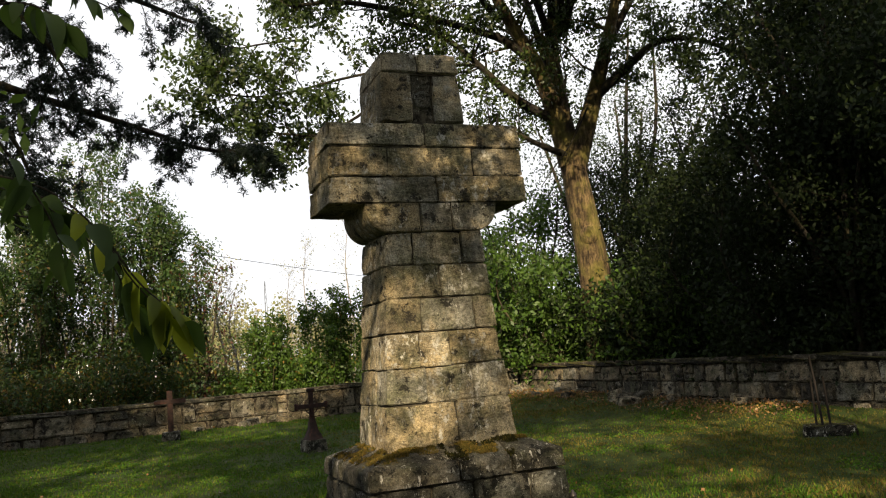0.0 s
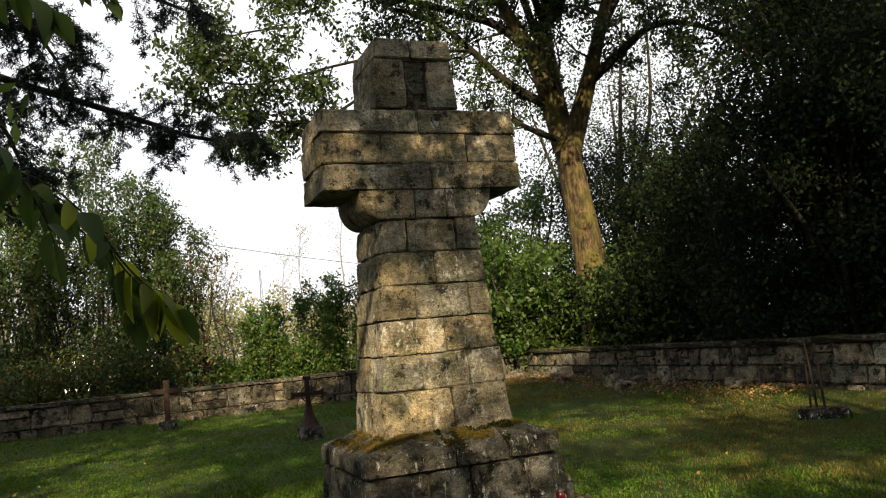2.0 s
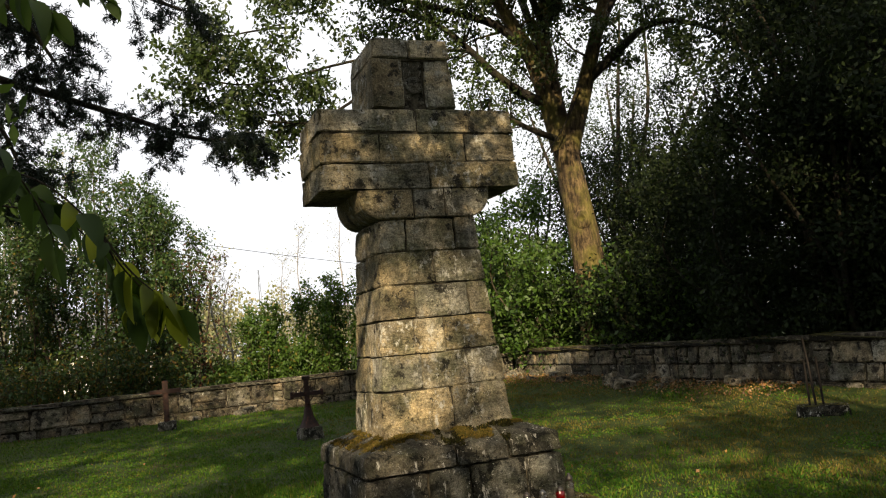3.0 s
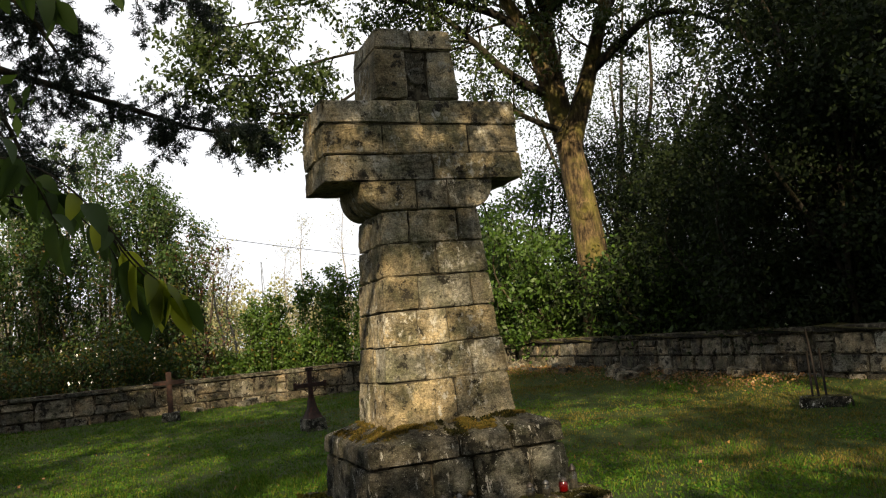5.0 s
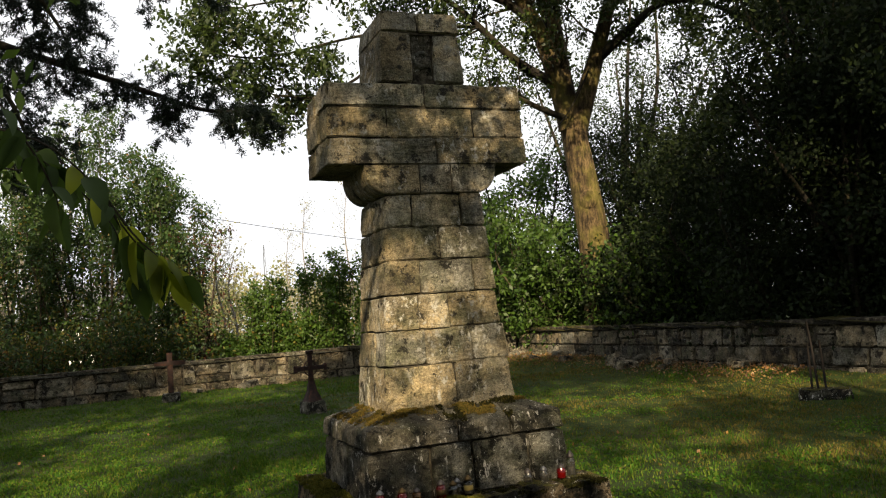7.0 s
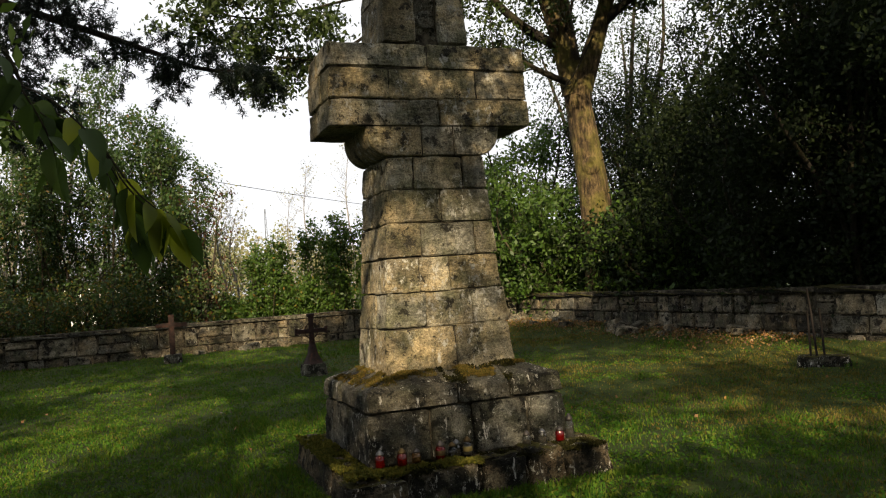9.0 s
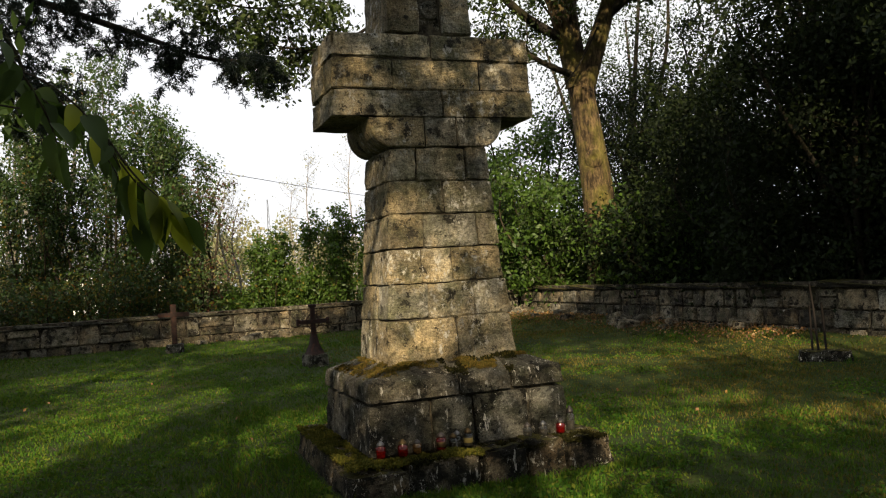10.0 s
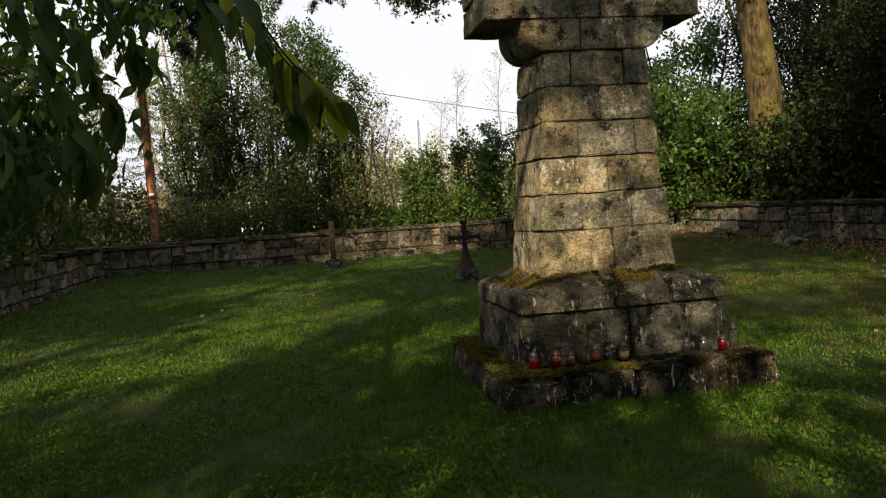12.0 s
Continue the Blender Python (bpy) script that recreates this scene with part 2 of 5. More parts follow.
def rust_material():
    m = Mat("rusted_iron")
    m.color(m.ramp(m.noise(16, 6), (0.3, (0.008, 0.005, 0.004)), (0.54, (0.022, 0.010, 0.007)), (0.74, (0.06, 0.021, 0.012))))
    m.bump(m.noise(60, 4), 0.5, 0.006)
    return m.set(0.8, 0.3, 0.15)


RUST = rust_material()


def plain(name, c, rough, spec=0.4, metal=0.0, grain=30.0):
    m = Mat(name)
    m.color(m.mix(0.5, c, m.ramp(m.noise(grain, 4), (0.3, 0.6), (0.7, 1.0)), "MULTIPLY"))
    return m.set(rough, spec, metal)


WHITE = plain("white_enamel", (0.75, 0.74, 0.7), 0.5)
BLACK_IRON = plain("black_iron", (0.010, 0.008, 0.007), 0.85, 0.15)
BLACK_WIRE = plain("black_wire", (0.03, 0.03, 0.03), 0.6)
MAST_STEEL = plain("mast_steel", (0.25, 0.26, 0.28), 0.6, 0.4, 0.6)


# ---- building helpers ----
def part(name, mesh, material, parent=None, label=""):
    """Links a bmesh or a mesh as one object, under a parent if one is given."""
    if isinstance(mesh, bmesh.types.BMesh):
        data = bpy.data.meshes.new(name)
        mesh.to_mesh(data)
        mesh.free()
    else:
        data = mesh
    if material and not data.materials:
        data.materials.append(material)
    ob = new(name, data)
    if parent:
        ob.parent = parent
    if label:
        ob["label"] = label
    return ob


def empty(name, place=(0, 0, 0), turn=0.0):
    ob = new(name)
    ob.matrix_basis = pose(*place, 0, 0, turn)
    return ob


def bearing(az, dist, z=0.0):
    """A place by its compass bearing in degrees from +y and its distance from the origin."""
    return Vector((dist * math.sin(radians(az)), dist * math.cos(radians(az)), z))


def mesh_of(name, verts, faces, material=None, smooth=False):
    data = bpy.data.meshes.new(name)
    data.from_pydata([tuple(v) for v in verts] if not isinstance(verts, np.ndarray) else verts.tolist(), [], faces if not isinstance(faces, np.ndarray) else faces.tolist())
    if material:
        data.materials.append(material)
    if smooth:
        data.shade_smooth()
    return data


def grid_cube(ticks):
    """The surface of a unit cube cut at the given ticks: vertices and quads."""
    n = len(ticks)
    index, verts, quads = {}, [], []

    def vid(i, j, k):
        if (i, j, k) not in index:
            index[i, j, k] = len(verts)
            verts.append((ticks[i], ticks[j], ticks[k]))
        return index[i, j, k]

    last = n - 1
    for a in range(last):
        for b in range(last):
            for flip, f in ((1, lambda p, q: (p, q, 0)), (0, lambda p, q: (p, q, last)), (0, lambda p, q: (p, 0, q)), (1, lambda p, q: (p, last, q)), (1, lambda p, q: (0, p, q)), (0, lambda p, q: (last, p, q))):
                quad = [vid(*f(a, b)), vid(*f(a + 1, b)), vid(*f(a + 1, b + 1)), vid(*f(a, b + 1))]
                quads.append(quad[::-1] if flip else quad)
    return np.array(verts), quads


CUBE_FINE = grid_cube((0.0, 0.035, 0.13, 0.26, 0.38, 0.5, 0.62, 0.74, 0.87, 0.965, 1.0))


def stone_mesh(name, low, high, material, seed, wear=0.012, rough=0.008, template=CUBE_FINE, sag=0.0, slope=None):
    """A worn stone between a lower and an upper rectangle, each (x0, x1, y0, y1, z)."""
    cube, quads = template
    u, v, w = cube[:, 0], cube[:, 1], cube[:, 2]
    x = (low[0] + (low[1] - low[0]) * u) * (1 - w) + (high[0] + (high[1] - high[0]) * u) * w
    y = (low[2] + (low[3] - low[2]) * v) * (1 - w) + (high[2] + (high[3] - high[2]) * v) * w
    z = low[4] + (high[4] - low[4]) * w
    if slope:
        # the upper part leans in: (left, right, front, back) reach at the head
        lean = np.clip((w - 0.6) / 0.4, 0, 1)
        x = x + lean * (slope[0] * (1 - u) - slope[1] * u)
        y = y + lean * (slope[2] * (1 - v) - slope[3] * v)
    verts = np.stack([x, y, z], 1)
    edge = ((cube == 0) | (cube == 1)).sum(1)
    side = np.where(cube == 0, 1.0, np.where(cube == 1, -1.0, 0.0))
    for i, p in enumerate(verts):
        q = Vector(p + seed * 7.31)
        worn = wear * (0.4 + 2.6 * max(0.0, noise.noise(q * 7.0) + 0.35 * noise.noise(q * 19.0))) * (0, 0, 1.0, 1.25)[edge[i]]
        verts[i] = p + side[i] * worn - side[i] * rough * (noise.noise(q * 4.0) + 0.7 * noise.noise(q * 11.0) + 0.5 * noise.noise(q * 23.0))
        if sag and w[i] > 0.9:
            verts[i][2] -= sag * abs(noise.noise(q * 2.2))
    return mesh_of(name, verts, quads, material)


def tube(bm, points, radii, sides=7, cap=True):
    """A tapered tube along points, added to a bmesh."""
    rings = []
    up = Vector((0.13, 0.21, 1)).normalized()
    for i, p in enumerate(points):
        a, b = points[max(i - 1, 0)], points[min(i + 1, len(points) - 1)]
        way = (Vector(b) - Vector(a)).normalized()
        s = way.cross(up)
        s = (s if s.length > 0.05 else way.cross(Vector((1, 0, 0)))).normalized()
        t = way.cross(s)
        rings.append([bm.verts.new(Vector(p) + (s * math.cos(k * 2 * math.pi / sides) + t * math.sin(k * 2 * math.pi / sides)) * radii[i]) for k in range(sides)])
    for r0, r1 in zip(rings, rings[1:]):
        for k in range(sides):
            f = bm.faces.new((r0[k], r0[(k + 1) % sides], r1[(k + 1) % sides], r1[k]))
            f.smooth = True
    if cap:
        bm.faces.new(rings[0]), bm.faces.new(rings[-1][::-1])


def box(bm, x0, x1, y0, y1, z0, z1, bevel=0.0):
    made = bmesh.ops.create_cube(bm, size=1.0, matrix=Matrix.LocRotScale(((x0 + x1) / 2, (y0 + y1) / 2, (z0 + z1) / 2), None, (x1 - x0, y1 - y0, z1 - z0)))
    if bevel:
        edges = list({e for v in made["verts"] for e in v.link_edges})
        bmesh.ops.bevel(bm, geom=edges, offset=bevel, segments=1, affect="EDGES")


def lathe(bm, profile, sides=14):
    """A turned body from (radius, height) pairs."""
    rings = [[bm.verts.new((r * math.cos(k * 2 * math.pi / sides), r * math.sin(k * 2 * math.pi / sides), z)) for k in range(sides)] for r, z in profile]
    for r0, r1 in zip(rings, rings[1:]):
        for k in range(sides):
            bm.faces.new((r0[k], r0[(k + 1) % sides], r1[(k + 1) % sides], r1[k])).smooth = True
    bm.faces.new(rings[0][::-1]), bm.faces.new(rings[-1])


# ---- leaves and trees ----
rng = np.random.default_rng(5)


def leaf_sheet(name, centres, size, material, droop=0.3, slim=0.55):
    """Many small leaves as bent four-sided blades, one at each centre, in one mesh."""
    c = np.asarray(centres, float)
    n = len(c)
    length = size * rng.uniform(0.65, 1.25, (n, 1))
    along = rng.normal(size=(n, 3))
    along[:, 2] -= droop * 2
    along /= np.linalg.norm(along, axis=1, keepdims=True)
    across = np.cross(along, rng.normal(size=(n, 3)))
    across /= np.linalg.norm(across, axis=1, keepdims=True)
    over = np.cross(along, across)
    mid = c + along * length * 0.45 + over * length * 0.08
    verts = np.stack([c, mid + across * length * slim / 2, c + along * length, mid - across * length * slim / 2], 1).reshape(-1, 3)
    data = bpy.data.meshes.new(name)
    data.vertices.add(4 * n)
    data.vertices.foreach_set("co", verts.ravel())
    data.loops.add(4 * n)
    data.loops.foreach_set("vertex_index", np.arange(4 * n, dtype=np.int32))
    data.polygons.add(n)
    data.polygons.foreach_set("loop_start", np.arange(0, 4 * n, 4, dtype=np.int32))
    data.update(calc_edges=True)
    data.materials.append(material)
    return data


def wander(start, way, length, steps, bend, rise, seed):
    """A wavering line of points from start along way."""
    r = random.Random(seed)
    p, d = Vector(start), Vector(way).normalized()
    points = [p.copy()]
    for _ in range(steps):
        d = (d + Vector((r.gauss(0, bend), r.gauss(0, bend), r.gauss(0, bend) + rise))).normalized()
        p = p + d * (length / steps)
        points.append(p.copy())
    return points


def smooth_line(points, times=2):
    """A finer, rounder line through control points."""
    pts = [Vector(p) for p in points]
    for _ in range(times):
        out = [pts[0]]
        for a, b in zip(pts, pts[1:]):
            out += [a.lerp(b, 0.25), a.lerp(b, 0.75)]
        pts = out + [pts[-1]]
    return pts


def twigs_from(bm, line, r0, count, length, seed, first=0.25, sides=4, rise=0.05, flat=1.0):
    """Side branches along a line; gives their tips and the points near them."""
    r = random.Random(seed)
    spots = []
    for i in range(count):
        f = first + (1 - first) * (i + r.random()) / count
        k = min(int(f * (len(line) - 1)), len(line) - 2)
        start = line[k].lerp(line[k + 1], r.random())
        ahead = (line[k + 1] - line[k]).normalized()
        side = Vector((r.gauss(0, 1), r.gauss(0, 1), r.gauss(0, 0.7) * flat))
        way = (side - side.dot(ahead) * ahead).normalized() + ahead * r.uniform(0.3, 0.9)
        ln = length * r.uniform(0.55, 1.25) * (1.15 - 0.55 * f)
        steps = 5 if sides > 3 else 3
        pts = wander(start, way, ln, steps, 0.2, rise, seed * 97 + i)
        rad = r0 * (1.1 - 0.7 * f)
        tube(bm, pts, [rad * (1 - 0.85 * j / steps) for j in range(steps + 1)], sides, False)
        spots.append(pts)
    return spots


def clumps(spots, per, spread, seed, from_part=0.35):
    """Leaf places scattered round the outer part of twigs."""
    g = np.random.default_rng(seed)
    out = []
    for pts in spots:
        pts = np.array([tuple(p) for p in pts])
        n = max(1, int(per * g.uniform(0.5, 1.5)))
        f = from_part + (1 - from_part) * g.random(n) ** 0.7
        x = f * (len(pts) - 1)
        k = np.minimum(x.astype(int), len(pts) - 2)
        base = pts[k] + (pts[k + 1] - pts[k]) * (x - k)[:, None]
        out.append(base + g.normal(size=(n, 3)) * spread * np.array([1, 1, 0.75]))
    return np.concatenate(out)


def leafy_tree(name, limbs, bark, leaf, size, seed, label, twig_count=14, twig_len=1.6, sub=6, sub_len=0.7, per=22, spread=0.22, extra=None, category="tree", first=0.3, droop=0.3, rise=0.05, thin=None):
    """thin: a bark darkened as if shaded, for the smaller limbs; limbs: (points, radius at start, radius at end, share
    of leaves); the first one is the trunk.
    """
    tree = empty(name, limbs[0][0][0])
    inv = Matrix.Translation(-Vector(limbs[0][0][0]))
    tagged(tree, label, category)
    leaves = []
    for n, (pts, ra, rb, share) in enumerate(limbs):
        bm = bmesh.new()
        line = smooth_line(pts)
        m = len(line) - 1
        tube(bm, line, [ra + (rb - ra) * (j / m) ** 0.8 for j in range(m + 1)], 12 if n == 0 else 8)
        if share > 0:
            big = twigs_from(bm, line, rb * 0.9 + 0.012, int(twig_count * share), twig_len, seed * 31 + n, first=first, rise=rise)
            small = []
            for q, pts2 in enumerate(big):
                small += twigs_from(bm, pts2, 0.012, sub, sub_len, seed * 57 + n * 101 + q, first=0.2, sides=3, rise=rise)
            leaves.append(clumps(big + small, per, spread, seed * 13 + n))
        bmesh.ops.transform(bm, matrix=inv, verts=bm.verts)
        part("trunk" if n == 0 else "limb", bm, bark if ra > 0.3 or thin is None else thin, tree)
    if leaves:
        pts = np.concatenate(leaves) - np.array(limbs[0][0][0])
        part("crown", leaf_sheet("crown", pts, size, leaf, droop), None, tree)
    if extra is not None:
        extra(tree)
    return tree


def shrub(name, place, height, width, stems, bark, leaf, size, seed, label, per=16, spread=0.2, category="bush", lean=0.35, sub=6, twig_count=9, second=None):
    """A many-stemmed bush or small tree."""
    r = random.Random(seed)
    thing = tagged(empty(name, place), label, category)
    leaves = []
    for s in range(stems):
        wood = bmesh.new()
        a = 2 * math.pi * (s + r.random() * 0.7) / stems
        far = width * 0.5 * r.uniform(0.3, 1.0)
        top = Vector((math.cos(a) * far, math.sin(a) * far, height * r.uniform(0.72, 1.0)))
        line = smooth_line([Vector((math.cos(a) * 0.12, math.sin(a) * 0.12, 0)), top * 0.35 + Vector((r.gauss(0, lean), r.gauss(0, lean), 0)) * 0.6, top * 0.7 + Vector((r.gauss(0, lean), r.gauss(0, lean), 0)), top])
        m = len(line) - 1
        tube(wood, line, [0.012 * height * (1 - 0.85 * j / m) for j in range(m + 1)], 6)
        big = twigs_from(wood, line, 0.014, twig_count, width * 0.36, seed * 19 + s, first=0.08, rise=0.06)
        small = []
        for q, pts in enumerate(big):
            small += twigs_from(wood, pts, 0.008, sub, width * 0.14 + 0.15, seed * 23 + s * 41 + q, first=0.15, sides=3)
        leaves.append(clumps(big + small + [line], per, spread, seed * 7 + s, 0.1))
        part("stem", wood, bark, thing)
    pts = np.concatenate(leaves)
    pts = pts[pts[:, 2] > 0.05]
    if second:
        cut = rng.random(len(pts)) < second[1]
        part("crown", leaf_sheet("crown", pts[cut], size, second[0]), None, thing)
        pts = pts[~cut]
    part("crown", leaf_sheet("crown", pts, size, leaf), None, thing)
    return thing


# ---- ground ----
def rise_at(x, y):
    """The lawn's height: flat round the monument, a little higher along the walls, fading to level land."""
    z = 0.10 * max(0.0, min(1.0, (y - 12) / 9))
    z += 0.16 * max(0.0, min(1.0, (x - 9.0) / 2.2)) * max(0.0, min(1.0, (y - 5) / 6))
    return z + 0.025 * noise.noise(Vector((x * 0.5, y * 0.5, 0))) + 0.012 * noise.noise(Vector((x * 2.1, y * 2.1, 4)))


def build_ground():
    xs = np.concatenate([[-2500, -900, -300, -120, -60, -35], np.arange(-20, 30.01, 0.4), [40, 60, 120, 300, 900, 2500]])
    ys = np.concatenate([[-2500, -900, -300, -120, -50, -25], np.arange(-12, 34.01, 0.4), [45, 70, 130, 300, 900, 2500]])
    near = lambda x, y: -22 < x < 32 and -14 < y < 36
    verts = [(x, y, rise_at(x, y) if near(x, y) else 0.1) for y in ys for x in xs]
    w = len(xs)
    faces = [(j * w + i, j * w + i + 1, (j + 1) * w + i + 1, (j + 1) * w + i) for j in range(len(ys) - 1) for i in range(w - 1)]
    ob = part("ground", mesh_of("ground", verts, faces, GROUND, True), None)
    tagged(ob, "dark green lawn soil with worn yellowish patches", "ground", kind="structure")


build_ground()


# ---- the stone cross monument ----
CX, CY = 2.44, 6.67


def build_monument():
    cross = tagged(empty("stone_cross_monument", (CX, CY, 0)), "tall weathered grey and tan sandstone block cross on stepped plinth", "monument")
    count = [0]

    def block(low, high, material=STONE, **more):
        count[0] += 1
        part("stone_block", stone_mesh("stone_block", low, high, material, count[0], **more), None, cross)

    def course(z0, z1, hx0, hx1, hy0, hy1, cuts, back_cuts, split=0.0, material=STONE, gap=0.006, jut=0.009, rise=0.9, lean=0.0, **more):
        """One course: a front and a back row of stones cut at shares of the width. hx0, hx1: half widths at its foot and head."""
        for row, shares in ((0, cuts), (1, back_cuts)):
            edges = [0.0, *shares, 1.0]
            for a, b in zip(edges, edges[1:]):
                out = random.uniform(-jut, jut)
                ya0, yb0 = (-hy0 - out, split - gap) if row == 0 else (split + gap, hy0)
                ya1, yb1 = (-hy1 - out, split - gap) if row == 0 else (split + gap, hy1)
                ga, gb = (gap if a > 0 else -random.uniform(-0.004, 0.006)), (gap if b < 1 else -random.uniform(-0.004, 0.006))
                d0, d1 = (random.uniform(-0.006, 0.006), random.uniform(-0.006, 0.006)) if row == 0 else (0, 0)
                block((-hx0 + 2 * hx0 * a + ga, -hx0 + 2 * hx0 * b - gb, ya0, yb0, z0 + gap * rise + d0), (-hx1 + 2 * hx1 * a + ga, -hx1 + 2 * hx1 * b - gb, ya1, yb1, z1 - gap * rise + d1), material, slope=(lean * (a == 0), lean * (b == 1), lean * (row == 0), lean * (row == 1)) if lean else None, **more)

    # foundation step: an own corner stone juts out, the rest lie a little uneven
    step = [(-1.10, -0.655, 1.13, 0.205, -1), (-0.63, -0.075, 1.03, 0.235, 0), (-0.045, 0.31, 1.05, 0.262, 0), (0.345, 0.655, 1.04, 0.268, 0), (0.70, 1.09, 1.02, 0.262, 1)]
    for x0, x1, front, head, end in step:
        block((x0, x1, -front, -0.45, -0.2), (x0 + (0.02 if end < 0 else 0.006), x1 - (0.03 if end > 0 else 0.006), 0.02 - front, -0.46, head), STEPSTONE, wear=0.03, rough=0.022, sag=0.05)
    for x0, x1, y0, y1, head in [(-1.09, -0.6, -0.43, 0.22, 0.24), (-1.08, -0.6, 0.25, 1.03, 0.25), (0.6, 1.09, -0.43, 0.3, 0.255), (0.6, 1.08, 0.33, 1.03, 0.25), (-0.57, 0.57, 0.5, 1.03, 0.25)]:
        block((x0, x1, y0, y1, -0.2), (x0 + 0.02, x1 - 0.02, y0, y1 - 0.01, head), STEPSTONE, wear=0.03, rough=0.022, sag=0.05)
    share = lambda half, *xs: tuple((x + half) / (2 * half) for x in xs)
    # plinth of two courses with open black joints
    course(0.235, 0.637, 0.85, 0.83, 0.75, 0.732, share(0.84, -0.335, 0.02, 0.51), (0.4, 0.7), -0.1, PLINTH, 0.011, jut=0.012, wear=0.018, rough=0.014)
    # the upper course slopes in to the shaft
    course(0.637, 0.895, 0.838, 0.825, 0.742, 0.722, share(0.83, -0.085, 0.365), (0.35, 0.7), 0.12, PLINTH, 0.009, jut=0.016, lean=0.23, wear=0.018, rough=0.014)
    # shaft, drawn in towards its head
    levels = [0.87, 1.243, 1.535, 1.822, 2.102, 2.385, 2.665]
    half_w = [0.575, 0.545, 0.52, 0.497, 0.474, 0.455, 0.435]
    half_d = [0.43, 0.41, 0.395, 0.385, 0.375, 0.367, 0.36]
    cuts = [(0.05,), (-0.195, 0.225), (-0.23, 0.045), (-0.187, 0.30), (0.02,), (-0.212, 0.24)]
    backs = [(0.4,), (0.6,), (0.35,), (0.55,), (0.4,), (0.5,)]
    splits = [0.1, -0.08, 0.14, -0.12, 0.05, -0.05]
    for i in range(6):
        course(levels[i], levels[i + 1], half_w[i], half_w[i + 1], half_d[i], half_d[i + 1], share(half_w[i], *cuts[i]), backs[i], splits[i], STONE, 0.006, wear=0.007, rough=0.010)
    # corbel with rounded ends, three stones wide
    z0, z1 = 2.668, 2.914
    for a, b in ((-0.59, -0.123), (-0.111, 0.163), (0.175, 0.60)):
        n_arc = 8
        outline = []
        for side, x in ((-1, a), (1, b)):
            if abs(x) > 0.5:
                arc = [(side * (0.40 + 0.19 * math.sin(k / n_arc * math.pi / 2)), z0 + (z1 - z0) * 0.86 * (1 - math.cos(k / n_arc * math.pi / 2))) for k in range(n_arc + 1)] + [(x, z1)]
            else:
                arc = [(x, z0), (x, z1)]
            outline += arc if side == 1 else arc[::-1]
        bm = bmesh.new()
        rows = []
        for y in (-0.385, -0.37, -0.2, 0.0, 0.2, 0.37, 0.385):
            shrink = 0.012 if abs(y) > 0.38 else 0.0
            mid = Vector(((a + b) / 2, y, (z0 + z1) / 2))
            rows.append([])
            for x, z in outline:
                p = Vector((x, y, z))
                p += (mid - p).normalized() * shrink + Vector((0, 0, 0.004 * noise.noise(p * 9)))
                rows[-1].append(bm.verts.new(p))
        for r0, r1 in zip(rows, rows[1:]):
            for k in range(len(outline)):
                bm.faces.new((r0[k], r1[k], r1[(k + 1) % len(outline)], r0[(k + 1) % len(outline)]))
        bm.faces.new(rows[0]), bm.faces.new(rows[-1][::-1])
        bmesh.ops.recalc_face_normals(bm, faces=bm.faces)
        part("corbel_stone", bm, STONE, cross)
    # arms
    course(2.914, 3.145, 0.90, 0.895, 0.385, 0.385, share(0.9, 0.05), (0.4,), 0.08, STONE, 0.0065, wear=0.012, rough=0.01)
    course(3.145, 3.405, 0.89, 0.887, 0.382, 0.38, share(0.89, -0.372, 0.41), (0.5,), -0.1, STONE, 0.0065, wear=0.013, rough=0.01)
    course(3.405, 3.62, 0.887, 0.872, 0.38, 0.37, share(0.88, -0.02), (0.6,), 0.05, STONE, 0.0065, wear=0.016, rough=0.012)
    # head, its middle stone set back and carved with a small round shield
    block((-0.382, -0.10, -0.36, 0.34, 3.632), (-0.368, -0.095, -0.352, 0.34, 4.072), wear=0.01, rough=0.010)
    block((-0.09, 0.098, -0.318, 0.34, 3.632), (-0.085, 0.098, -0.315, 0.34, 4.072), PLINTH, wear=0.01, rough=0.016)
    block((0.11, 0.38, -0.36, 0.34, 3.632), (0.11, 0.345, -0.352, 0.34, 4.06), wear=0.01, rough=0.010)
    bm = bmesh.new()
    lathe(bm, [(0.082, 0.0), (0.08, 0.022), (0.06, 0.03), (0.045, 0.018), (0.03, 0.026), (0.004, 0.03)], 14)
    bmesh.ops.transform(bm, matrix=pose(0.005, -0.308, 3.84, 90), verts=bm.verts)
    part("carved_shield", bm, PLINTH, cross)
    course(4.078, 4.262, 0.362, 0.345, 0.357, 0.34, share(0.36, -0.028), (0.5,), 0.06, STONE, 0.005, wear=0.016, rough=0.011)
    # mortar core behind the joints
    cores = [(0.95, 0.84, -0.1, 0.17), (0.785, 0.675, 0.2, 0.79), (0.39, 0.368, 2.67, 2.93), (0.86, 0.362, 2.94, 3.595), (0.325, 0.31, 3.6, 4.06), (0.325, 0.33, 4.06, 4.23)]
    cores += [(half_w[i + 1] - 0.02, half_d[i + 1] - 0.02, levels[i], levels[i + 1]) for i in range(6)]
    for hx, hy, z0, z1 in cores:
        bm = bmesh.new()
        box(bm, -hx, hx, -hy, hy, z0, z1)
        part("mortar_core", bm, MORTAR, cross)


build_monument()


